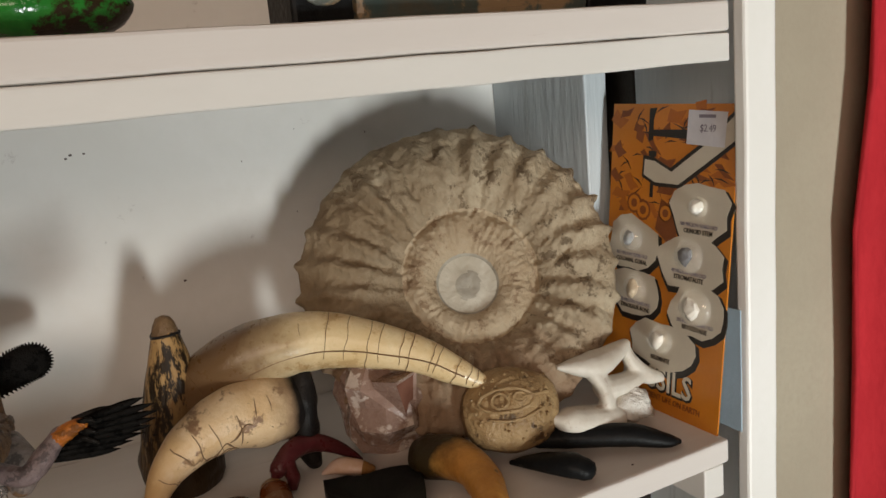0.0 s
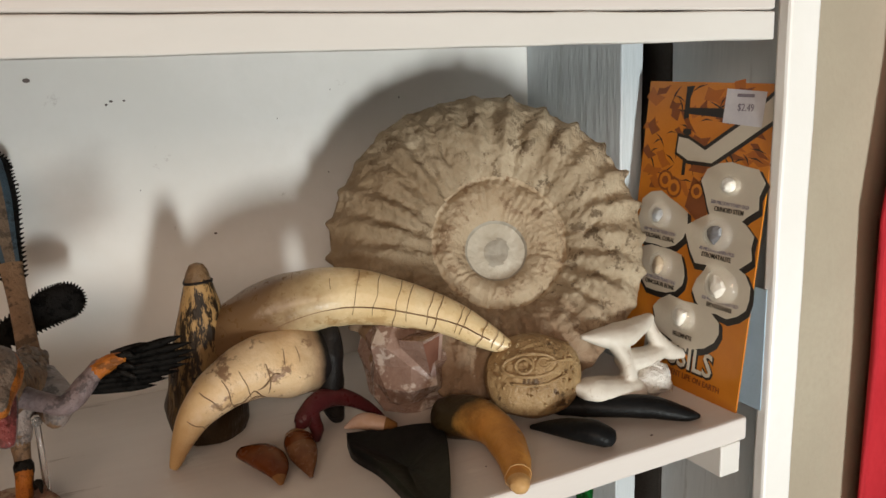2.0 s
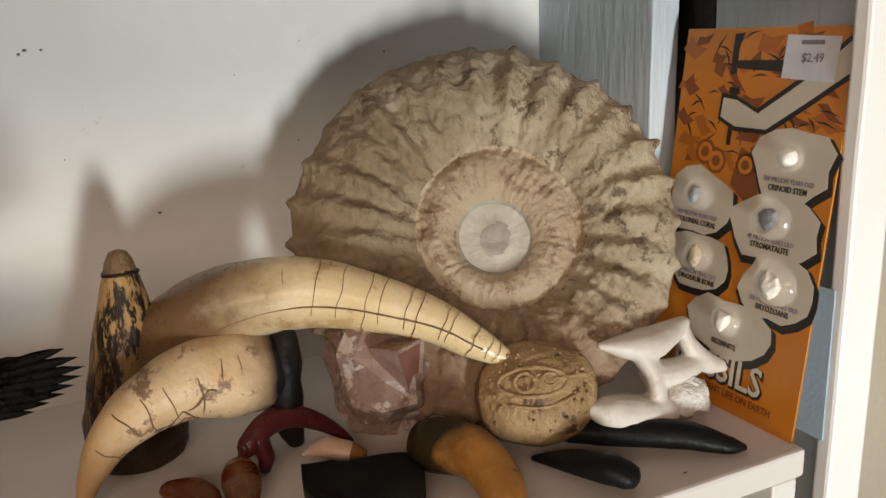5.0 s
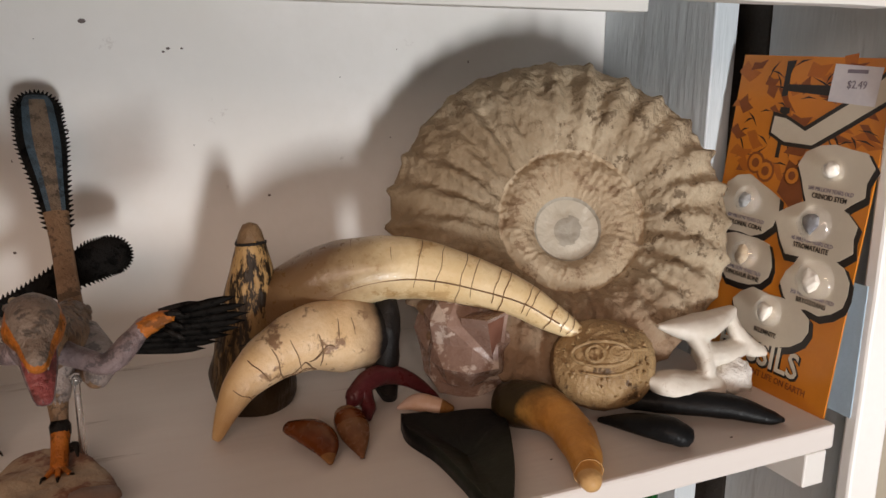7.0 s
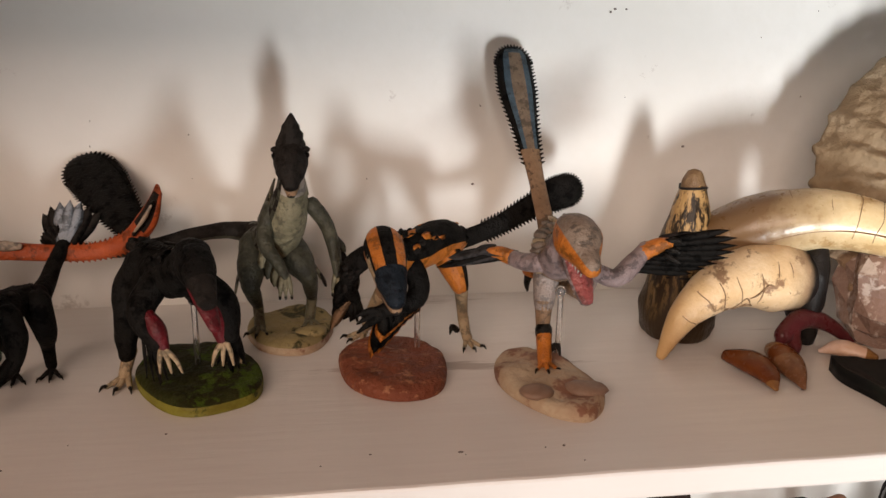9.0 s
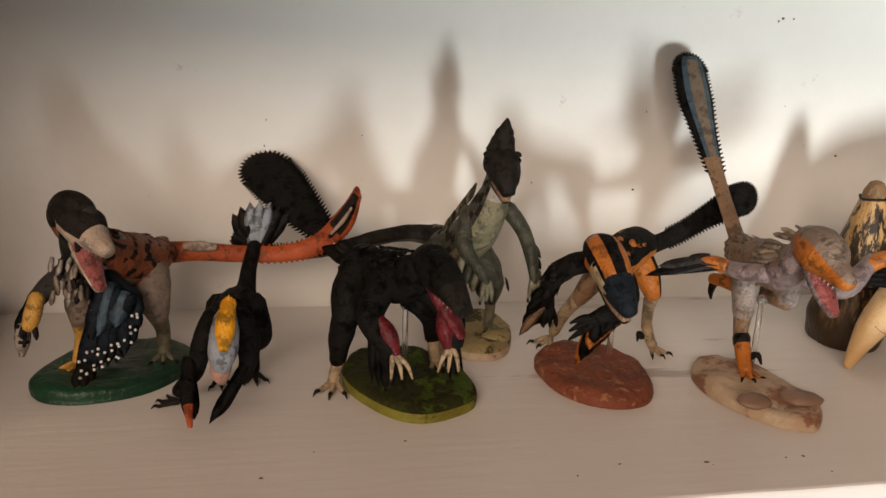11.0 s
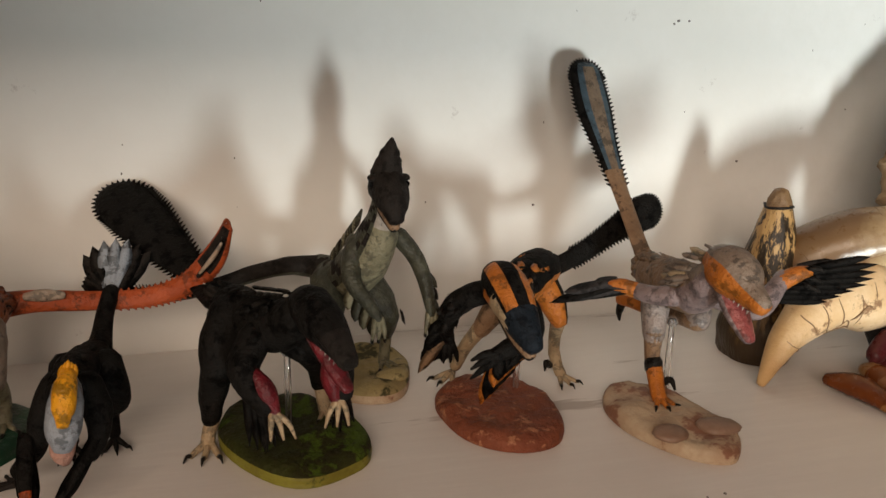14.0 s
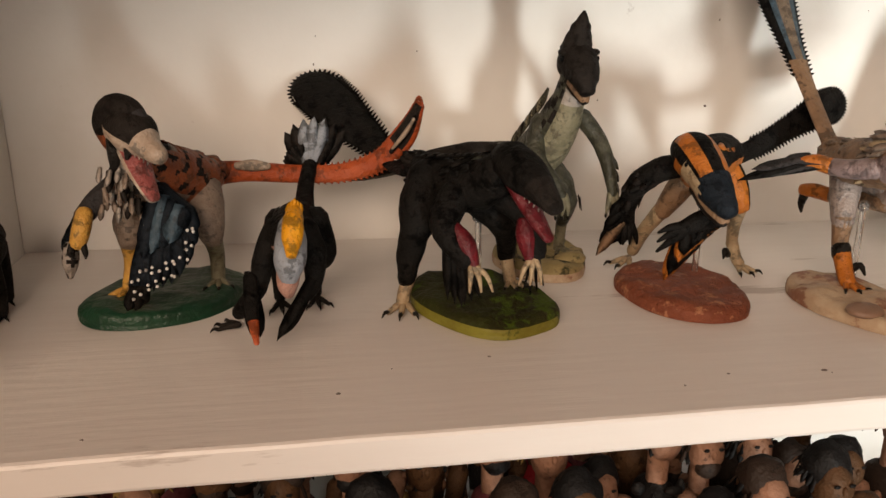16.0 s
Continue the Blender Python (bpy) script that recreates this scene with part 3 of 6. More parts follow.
def big_claw():
    sc = Sculpt()
    c = sc.tube([(-0.0618, -0.131, 1.2035), (-0.0555, -0.1305, 1.2175), (-0.046, -0.129, 1.231), (-0.031, -0.126, 1.2415), (-0.010, -0.122, 1.2475), (0.012, -0.118, 1.246), (0.029, -0.114, 1.2425)],
                CLAW_R, "claw_bone", seg=48, n=9, flat=1.05, rough=0.05, freq=80)
    cr = Sculpt()
    for j, (k, w) in enumerate(((17, .0003), (24, .0005), (29, .0006), (33, .0004), (38, .0006), (42, .0005), (45, .0007))):
        r = np.interp(k / (len(c) - 1), np.linspace(0, 1, 7), CLAW_R)
        crack_ring(cr, c[k], c[k + 1] - c[k - 1] + vec((0, 0.3, 0.3)) * 0.001 * math.sin(j * 2.2), r * 1.01, arc=(-0.2 + 0.06 * (j % 2), 0.12 + 0.06 * (j % 3)), w=w, seed=j + 20)
    for j, (u0, u1) in enumerate(((25, 38), (33, 46), (38, 48), (18, 30), (29, 41), (36, 47))):      # cracks along the side
        ln = []
        for k in range(u0, u1):
            r = np.interp(k / (len(c) - 1), np.linspace(0, 1, 7), CLAW_R)
            a = 2.3 + 0.42 * j + 1.1 * noise.noise(Vector((k * 0.3, j * 3.3, 0)))
            ln.append(c[k] + r * 1.01 * vec((0.1, -abs(math.sin(a)), math.cos(a))))
        cr.tube(ln, [0.00022 + 0.00016 * (k % 3) for k in range(len(ln))], "crack", seg=5, n=2)
    ob = sc.make("claw", None, "large cream cracked claw with a black root standing on its tip", "claw", origin=(-0.01, -0.12, S))
    cr.make("crack_lines", ob, "dark brown cracks", kind="stuff").location = Vector((0, 0, 0)) - ob.location
    rt = Sculpt()
    rt.tube([(0.0375, -0.117, 1.2590), (0.0360, -0.117, 1.249), (0.0345, -0.1165, 1.234), (0.0360, -0.116, 1.219), (0.0385, -0.116, 1.2070)], [0.0105, 0.0150, 0.0155, 0.0130, 0.0095], "root_black", seg=20, n=5, flat=0.62, rough=0.16, freq=90)
    rt.make("claw_root", ob, "matt black claw root").location = Vector((0, 0, 0)) - ob.location
    return ob


big_claw()


def cone_tooth():
    sc = Sculpt()
    sc.tube([(-0.0325, -0.086, S + 0.004), (-0.033, -0.086, 1.215), (-0.0325, -0.0865, 1.24), (-0.0315, -0.087, 1.27), (-0.031, -0.087, 1.2935)],
            [0.0235, 0.0245, 0.0205, 0.0142, 0.0086], "bark", seg=32, n=8, rough=0.09, freq=75)
    crack_ring(sc, (-0.032, -0.0865, 1.242), (0, 0.02, 1), 0.0208, name="root_black", w=0.001, seed=3)
    crack_ring(sc, (-0.031, -0.087, 1.2955), (0, 0.02, 1), 0.0082, name="root_black", w=0.0012, seed=4)
    ob = sc.make("cone_tooth", None, "tall pointed brown and black bark-like tooth standing upright", "tooth", origin=(-0.0325, -0.086, S))
    tip = Sculpt()
    tip.tube([(-0.031, -0.087, 1.2935), (-0.031, -0.087, 1.2985), (-0.031, -0.087, 1.3025)], [0.0080, 0.0072, 0.0055], "nodule_rim", seg=24, n=4, rough=0.12, freq=160)
    tip.make("tip", ob, "worn brown tip").location = Vector((0, 0, 0)) - ob.location
    return ob


cone_tooth()


def quartz():
    sc = Sculpt()
    sc.blob((0.089, -0.122, 1.2315), (0.032, 0.0265, 0.0335), "quartz", seg=13, rings=9, rough=0.45, freq=45)
    sc.v = [(x + 0.0016 * wob((x, y, z), 170), y, max(z, S)) for x, y, z in sc.v]
    o = vec((0.0890, -0.1535, 1.2430))
    u, v, n = vec((0.8, 0.45, -0.15)), vec((0.15, -0.1, 1.0)), vec((0.35, -0.9, 0.15))
    u, v, n = (a / np.linalg.norm(a) for a in (u, v, n))
    out = [(-.013, .013), (.008, .017), (.011, -.004), (.010, -.021), (.001, -.010)]
    top = [o + u * a + v * b for a, b in out]
    bot = [p - n * 0.02 for p in top]
    ins = [o + (u * a + v * b) * 0.82 - n * 0.0012 for a, b in out]
    m = len(out)
    sc.add(top + ins + bot, [(i, (i + 1) % m, m + (i + 1) % m, m + i) for i in range(m)] + [(i + 2 * m, (i + 1) % m + 2 * m, (i + 1) % m, i) for i in range(m)] + [tuple(m + i for i in range(m))],
           lambda i: "quartz_face" if i == 2 * m else "quartz")
    return sc.make("quartz_rock", None, "rosy brown angular quartz lump with one smooth crystal face", "rock", origin=(0.089, -0.122, S), smooth=False)


quartz()


def nodule():
    sc = Sculpt()
    c = vec((0.146, -0.1775, 1.2285))
    rot = look((0, 0, 0), (0.32, 0.78, -0.45)).to_3x3()
    sc.blob(c, (0.0302, 0.0262, 0.0172), lambda i: "nodule" if i // 28 < 6 else "nodule_rim", rot, seg=28, rings=14, rough=0.10, freq=60)
    ex, ey, ez = (vec(rot.col[k]) for k in range(3))

    def on(a, b, lift=0.0):
        z = 0.0172 * math.sqrt(max(0, 1 - (a / 0.0302) ** 2 - (b / 0.0262) ** 2))
        return c + ex * a + ey * b + ez * (z + lift)

    relief = Sculpt()

    def line(f, w, n=15, m="nodule"):
        relief.tube([on(*f(k / (n - 1)), 0.0003) for k in range(n)], [w] * n, m, seg=6, n=1)

    tw = 2 * math.pi
    line(lambda t: (-0.004 + 0.0165 * math.cos(tw * t), 0.004 + 0.007 * math.sin(tw * t)), 0.0012, 22)
    line(lambda t: (-0.008 + 0.0048 * math.cos(tw * t), 0.004 + 0.0045 * math.sin(tw * t)), 0.0011, 16)
    line(lambda t: (0.004 + 0.004 * math.cos(tw * t), 0.005 + 0.003 * math.sin(tw * t)), 0.001, 14)
    line(lambda t: (0.006 + 0.016 * t, 0.005 + 0.002 * t), 0.0011, 6)
    line(lambda t: (-0.016 + 0.034 * t, -0.006 - 0.004 * math.sin(math.pi * t) + 0.004 * t), 0.001, 10)
    r2 = random.Random(5)
    for k in range(70):
        a, b = r2.uniform(-.024, .024), r2.uniform(-.020, .020)
        sc.blob(on(a, b), (r2.uniform(.0006, .0014),) * 3, "nodule", seg=6, rings=4)
    ob = sc.make("nodule_fossil", None, "bronze brown oval nodule with a raised fossil imprint", "fossil", origin=(0.146, -0.178, S))
    relief.make("imprint", ob, "raised spiral fossil imprint").location = Vector((0, 0, 0)) - ob.location
    return ob


nodule()


def skull():
    sc = Sculpt()
    t = sc.tube
    t([(0.1775, -0.186, 1.2495), (0.188, -0.187, 1.2475), (0.203, -0.188, 1.2460), (0.218, -0.187, 1.2485), (0.2295, -0.186, 1.2525)], [0.0026, 0.0074, 0.0112, 0.0086, 0.0044], "bone", seg=18, n=6, flat=0.7, rough=0.08)
    t([(0.229, -0.186, 1.2510), (0.232, -0.188, 1.2410), (0.240, -0.190, 1.2310), (0.252, -0.189, 1.2255), (0.263, -0.188, 1.2220)], [0.0046, 0.0064, 0.0076, 0.0050, 0.0024], "bone", seg=14, n=5, flat=0.75)
    t([(0.200, -0.188, 1.2440), (0.2055, -0.192, 1.2330), (0.206, -0.196, 1.2220)], [0.0110, 0.0100, 0.0095], "bone", seg=14, n=5, flat=0.55)
    t([(0.208, -0.192, 1.2300), (0.222, -0.192, 1.2295), (0.236, -0.190, 1.2310)], [0.0100, 0.0090, 0.0075], "bone", seg=12, n=4, flat=0.7)
    t([(0.166, -0.194, 1.2215), (0.177, -0.195, 1.2175), (0.192, -0.197, 1.2140), (0.207, -0.199, 1.2125)], [0.0036, 0.0100, 0.0112, 0.0100], "bone", seg=16, n=5, flat=0.9, rough=0.1)
    t([(0.175, -0.187, 1.2110), (0.188, -0.191, 1.2095), (0.201, -0.196, 1.2085)], [0.0085, 0.0095, 0.0080], "bone", seg=14, n=4, flat=0.9, rough=0.1)
    t([(0.192, -0.199, 1.2100), (0.201, -0.203, 1.2050), (0.205, -0.205, 1.2025)], [0.0060, 0.0040, 0.0020], "bone", seg=10, n=3)
    t_ = Sculpt()
    t_.blob((0.2225, -0.198, 1.2170), (0.0140, 0.0095, 0.0115), "bone_teeth", seg=18, rings=12, rough=0.35, freq=190)
    t([(0.230, -0.196, 1.2120), (0.240, -0.194, 1.2080), (0.2445, -0.193, 1.2015)], [0.0045, 0.0034, 0.0012], "bone", seg=8, n=3)
    ob = sc.make("bone_fragment", None, "white jagged skull bone fragment with hollow openings", "bone", origin=(0.215, -0.195, S))
    fuse = ob.modifiers.new("fuse", "REMESH")
    fuse.mode, fuse.voxel_size, fuse.use_smooth_shade = "VOXEL", 0.0011, True
    ease = ob.modifiers.new("ease", "SMOOTH")
    ease.iterations = 2
    t_.make("porous_bone", ob, "rough porous white bone").location = Vector((0, 0, 0)) - ob.location
    return ob


skull()


def orange_claw():
    sc = Sculpt()
    sc.tube([(0.0915, -0.172, S + 0.0125), (0.100, -0.187, S + 0.0145), (0.1035, -0.205, S + 0.0125), (0.0995, -0.226, S + 0.0095), (0.092, -0.243, S + 0.0065), (0.0885, -0.2505, S + 0.0055)],
            [0.0145, 0.0142, 0.0115, 0.0098, 0.0072, 0.0056], lambda u, a: "claw_tan" if u > 0.89 else "orange_claw",
            seg=48, n=12, flat=0.88, rough=0.07, freq=70)
    crack_ring(sc, (0.0915, -0.2445, S + 0.0065), (-0.3, -0.9, -0.1), 0.0073, w=0.0004, name="claw_tan")
    return sc.make("orange_claw", None, "orange claw with a dark base lying over the shelf edge", "claw", origin=(0.1, -0.2, S))


orange_claw()


def flat_tooth(name, outline, lo, hi, split, label, m0, m1):
    """A flat tooth with a swollen middle; outline in plan; beyond split (0..1 along y) the second material."""
    sc = Sculpt()
    p = spline(outline + outline[:1], 5)[:-1]
    c = p.mean(0)
    n = len(p)
    verts, names, rings = [], [], 8
    for i in range(rings + 1):
        s = math.sin(math.pi / 2 * i / rings)
        z = lo + (hi - lo) * (1 - (1 - math.cos(math.pi / 2 * (1 - i / rings))) ** 1.4)
        for q in p:
            w = c + (q - c) * max(0.02, s)
            verts.append((w[0], w[1], z + 0.0006 * wob((w[0], w[1], z), 300)))
            names.append(m0 if w[1] > split else m1)
    bot = len(verts)
    verts += [(q[0], q[1], S + 0.0003) for q in p]
    faces = [(i * n + k, (i + 1) * n + k, (i + 1) * n + (k + 1) % n, i * n + (k + 1) % n) for i in range(rings + 1) for k in range(n)]
    faces.append(tuple(bot + k for k in range(n))[::-1])
    sc.add(verts, faces, lambda i: names[i] if i < len(names) else m1)
    return sc.make(name, None, label, "tooth", origin=(c[0], c[1], S))


flat_tooth("shark_tooth", [(0.0315, -0.1545), (0.045, -0.158), (0.0535, -0.163), (0.066, -0.163), (0.081, -0.1705), (0.0795, -0.187), (0.068, -0.213), (0.055, -0.238), (0.043, -0.256), (0.036, -0.257), (0.034, -0.246), (0.0345, -0.222), (0.0335, -0.196), (0.0285, -0.172)],
           S + 0.003, S + 0.0095, -0.187, "big flat black and dark green triangular shark tooth", "green_tooth", "green_tooth")


def small_tooth(name, pts, rad, materials, label, flat=0.7, group=""):
    sc = Sculpt()
    sc.tube(pts, rad, lambda u, a: materials[min(len(materials) - 1, int(u * len(materials)))], seg=18, n=6, flat=flat, rough=0.06, freq=160)
    return sc.make(name, None, label, "tooth", group=group, origin=(pts[0][0], pts[0][1], S))


z6 = S + 0.006
small_tooth("black_tooth", [(0.160, -0.185, z6 + .002), (0.178, -0.199, z6 + .003), (0.205, -0.216, z6 + .002), (0.222, -0.2285, S + .004), (0.229, -0.232, S + 0.0025)], [0.0072, 0.0085, 0.0085, 0.0055, 0.0022], ("black_tooth",), "long curved glossy black fossil tooth", 0.8, "black teeth")
small_tooth("black_tooth", [(0.160, -0.231, z6), (0.153, -0.224, z6 + .002), (0.144, -0.207, S + .006), (0.1355, -0.192, S + 0.0025)], [0.0075, 0.0085, 0.0062, 0.002], ("black_tooth",), "short pointed glossy black fossil tooth", 0.8, "black teeth")
small_tooth("amber_tooth", [(-0.0245, -0.1435, S + .007), (-0.0175, -0.153, S + .0075), (-0.0145, -0.166, S + .006), (-0.0155, -0.1785, S + .0025)], [0.0065, 0.0098, 0.0078, 0.0018], ("amber", "amber", "amber", "amber", "amber_pale"), "rounded amber brown tooth with a pale tip", 0.62, "amber teeth")
small_tooth("amber_tooth", [(0.0062, -0.139, S + .0075), (0.0045, -0.150, S + .008), (0.0028, -0.164, S + .0065), (0.0012, -0.1785, S + .0022)], [0.0068, 0.0088, 0.0075, 0.0014], ("amber_pale", "amber", "amber_dark", "amber_dark"), "pointed amber tooth with a dark tip", 0.75, "amber teeth")
small_tooth("shell_piece", [(0.039, -0.1335, S + .003), (0.048, -0.138, S + .0065), (0.058, -0.146, S + .0055), (0.0635, -0.149, S + .004)], [0.0016, 0.006, 0.0055, 0.0035], ("pink_gem", "pink_gem", "amber_pale"), "small pale pink wedge of fossil shell", 0.8)


def maroon_claw():
    sc = Sculpt()
    sc.tube([(0.0115, -0.128, S + .015), (0.021, -0.124, S + .0215), (0.034, -0.120, S + .022), (0.049, -0.120, S + .0155), (0.061, -0.1225, S + .006), (0.0648, -0.1235, S + .0028)], [0.0055, 0.0062, 0.0058, 0.0044, 0.0024, 0.001], "maroon", seg=16, n=5, rough=0.08)
    sc.tube([(0.0165, -0.1265, S + .0185), (0.0195, -0.1285, S + .009), (0.0185, -0.1295, S + .0028)], [0.0055, 0.0042, 0.0032], "maroon", seg=14, n=4, rough=0.15, freq=200)
    sc.tube([(0.0105, -0.129, S + .016), (0.0085, -0.130, S + .010)], [0.004, 0.0022], "maroon", seg=10, n=3)
    sc.v = [(x, y - 0.008, z) for x, y, z in sc.v]
    return sc.make("maroon_claw", None, "small dark red hooked claw standing on its root", "claw", origin=(0.02, -0.135, S))


maroon_claw()

# ---- figures ----


def display_base(centre, rx, ry, top, rim, label, rocks=(), rod=None, seed=0, h=0.008, squash=0.0, skew=0.0):
    """An uneven moulded slab, with rocks and a clear support rod."""
    sc = Sculpt()
    n, rings = 48, 12
    verts, names = [], []

    def edge(a):
        k = 1 + 0.062 * noise.noise(Vector((math.cos(a) * 1.2 + seed, math.sin(a) * 1.2, seed))) * 2 + squash * math.cos(2 * a + seed)
        return rx * k * math.cos(a) + skew * ry * k * math.sin(a), ry * k * math.sin(a)

    for i in range(rings + 1):
        q = max(0.01, i / rings) * 0.965
        for k in range(n):
            x, y = edge(2 * math.pi * k / n)
            z = h + 0.0028 * wob((x * q, y * q, seed), 60) + 0.0010 * wob((x * q, y * q, seed), 230)
            verts.append((centre[0] + x * q, centre[1] + y * q, S + z - (0.0012 if i == rings else 0)))
    for q, z in ((1.0, h - 0.003), (1.01, h * 0.4), (1.0, 0.0002)):
        for k in range(n):
            x, y = edge(2 * math.pi * k / n)
            verts.append((centre[0] + x * q, centre[1] + y * q, S + z))
    L = rings + 4
    faces = [(i * n + k, i * n + (k + 1) % n, (i + 1) * n + (k + 1) % n, (i + 1) * n + k) for i in range(L - 1) for k in range(n)]
    faces.append(tuple((L - 1) * n + k for k in range(n))[::-1])
    sc.add(verts, faces, lambda i: rim if i >= n * (rings + 1) else top)
    root = sc.make("display_base", None, label, "figure base", origin=(*centre, S))
    for x, y, r, m in rocks:
        rk = Sculpt()
        rk.blob((x, y, S + h), (r, r * 0.8, r * 0.32), m, seg=14, rings=8, rough=0.35, freq=90)
        rk.make("rock", root).location = Vector((0, 0, 0)) - root.location
    if rod:
        rk = Sculpt()
        rk.tube([(rod[0], rod[1], S + h - 0.001), rod], [0.0019, 0.0016], "clear", seg=10, n=2)
        rk.blob(rod, (0.0032, 0.0032, 0.0032), "clear", seg=10, rings=8)
        rk.make("support_rod", root, "clear plastic rod").location = Vector((0, 0, 0)) - root.location
    return root


def fringe(sc, c, side, widths, length, r, name, step=1):
    """Short bristles down both edges of a paddle."""
    for i in range(0, len(c), step):
        for s in (-1, 1):
            d = vec(side) * s + (c[min(i + 1, len(c) - 1)] - c[max(0, i - 1)]) / np.linalg.norm(c[min(i + 1, len(c) - 1)] - c[max(0, i - 1)]) * 0.35
            sc.spike(c[i] + vec(side) * s * widths[i] * 0.9, d / np.linalg.norm(d), length + widths[i] * 0.1, r, name)


def paddle(sc, pts, widths, name, rim, up, flat=0.3, bristle=0.0016, n=8, rim_from=0.45, seg=16):
    """A feathered tail paddle: flat limb, darker along its edges, with bristles."""
    sd = None

    def pick(u, a):
        e = abs(math.cos(2 * math.pi * a))
        edge = u > rim_from and (e > 0.5 - 0.3 * max(0, u - 0.8) or u > 0.93)
        return name(u, e) if callable(name) else (rim if edge else name)

    tail, pts, widths = vec(pts[-1]) - vec(pts[-2]), [vec(p) for p in pts], list(widths)
    tail /= np.linalg.norm(tail)
    hub, r_end = pts[-1], widths[-1]
    for f in (0.5, 0.8, 0.95, 1.0):
        pts.append(hub + tail * r_end * f)
        widths.append(r_end * math.sqrt(max(0.004, 1 - f * f)))
    c = sc.tube(pts, widths, pick, seg=seg, n=n, flat=flat, up=up, tip=False)
    w = np.interp(np.linspace(0, 1, len(c)), np.linspace(0, 1, len(widths)), widths)
    d = c[-1] - c[0]
    sd = np.cross(d, vec(up))
    sd /= np.linalg.norm(sd)
    k0 = int(len(c) * rim_from * 0.8)
    k1 = len(c) - 4 * n
    fringe(sc, c[k0:k1], sd, w[k0:k1], bristle * 0.8, 0.0011, rim)
    for k in range(19):
        a = math.pi * k / 18
        dd = math.cos(a) * sd + math.sin(a) * tail
        sc.spike(hub + dd * r_end * 0.95, dd, bristle, 0.0012, rim)
    return c


def wing(sc, elbow, wrist, tips, name, normal, width=0.007, root=None, thick=0.0009):
    """Long feathers fanned from the forearm to the tips given."""
    n = len(tips)
    for i, t in enumerate(tips):
        s = i / max(1, n - 1)
        a = vec(elbow) * (1 - s) + vec(wrist) * s
        sc.blade(a, t, width, name(i) if callable(name) else name, normal, thick, droop=0.001 * (i % 3))


def fan(a, b, n, lift=0.0):
    a, b = vec(a), vec(b)
    return [a * (1 - i / (n - 1)) + b * i / (n - 1) + vec((0, 0, lift * math.sin(math.pi * i / (n - 1)))) for i in range(n)]


def raptor_head(sc, back, snout, jaw, w, skin, top, mouth, lower, eye_up=0.25, cap=None):
    """Two jaws about an open mouth, brow, eyes."""
    back, snout, jaw = vec(back), vec(snout), vec(jaw)
    d = snout - back
    L = np.linalg.norm(d)
    d /= L
    sd = np.cross(d, (0, 0, 1))
    sd /= np.linalg.norm(sd)
    up = np.cross(sd, d)
    sc.tube([back, back + d * L * .35 + up * w * .1, back + d * L * .7, snout], [w * .95, w * 1.0, w * .62, w * .42], lambda u, a: cap if cap and u < 0.52 and a < 0.53 else top if 0.08 < a < 0.42 else skin, seg=22, n=6, flat=1.0, rough=0.07, freq=170)
    hinge = back + d * L * .22 - up * w * .55
    sc.tube([hinge, (hinge + jaw) / 2 - up * w * .08, jaw], [w * .72, w * .58, w * .34], lambda u, a: mouth if 0.1 < a < 0.4 else lower, seg=14, n=5, flat=0.6)
    sc.tube([hinge + up * w * .3, (hinge + jaw) / 2 + up * w * .2, jaw + (hinge - jaw) * .18 + up * w * .12], [w * .35, w * .28, w * .14], mouth, seg=10, n=4, flat=0.5)
    for s in (-1, 1):
        sc.blob(back + d * L * .38 + sd * s * w * .8 + up * w * eye_up, (w * .17,) * 3, "eye_black", seg=8, rings=6)
        for k in range(5):
            p = back + d * L * (.55 + .09 * k) + sd * s * w * (.5 - .05 * k) - up * w * .42
            sc.spike(p, -up, w * .16, w * .05, "white_throat")


def shag(sc, pts, radii, n, length, names, seed, flow=-1, width=0.0048, lift=0.12):
    """Scatters small lying feathers over a limb; flow -1: they point back towards its start."""
    r2 = random.Random(seed)
    rows = spline([(*p, r) for p, r in zip(pts, radii)], 6)
    for _ in range(n):
        i = r2.randrange(1, len(rows) - 1)
        c, r = rows[i, :3], rows[i, 3]
        d = (rows[i + 1, :3] - rows[i - 1, :3]) * flow
        d /= np.linalg.norm(d)
        o = vec((r2.gauss(0, 1), r2.gauss(0, 1), r2.gauss(0, 1)))
        o -= d * (o @ d)
        o /= np.linalg.norm(o)
        a = c + o * r * 0.93
        k = length * r2.uniform(0.7, 1.2)
        sc.blade(a, a + d * k + o * k * lift * r2.uniform(0.3, 1), width * r2.uniform(0.7, 1.1), r2.choice(names), o, 0.0005)


# striding figure with its tail raised, on a sandy base
display_base((-0.1380, -0.1575), 0.0245, 0.0410, "base_sand", "base_sand", "sandy beige round base with brown rock patches",
             rocks=((-0.1215, -0.1765, 0.0105, "rock_brown"), (-0.149, -0.178, 0.009, "rock_brown")), rod=(-0.1255, -0.132, 1.247), seed=1, skew=-0.2)
sc = Sculpt()
t = sc.tube
t([(-0.1245, -0.098, 1.268), (-0.128, -0.118, 1.268), (-0.132, -0.140, 1.272), (-0.137, -0.163, 1.277), (-0.140, -0.177, 1.284), (-0.140, -0.186, 1.294)], [0.0085, 0.0115, 0.0125, 0.0125, 0.0095, 0.0078],
  lambda u, a: "lilac_skin" if a > 0.62 and u > .6 else ("tan_skin" if u < .7 else "grey_skin"), seg=20, n=5, rough=0.08)
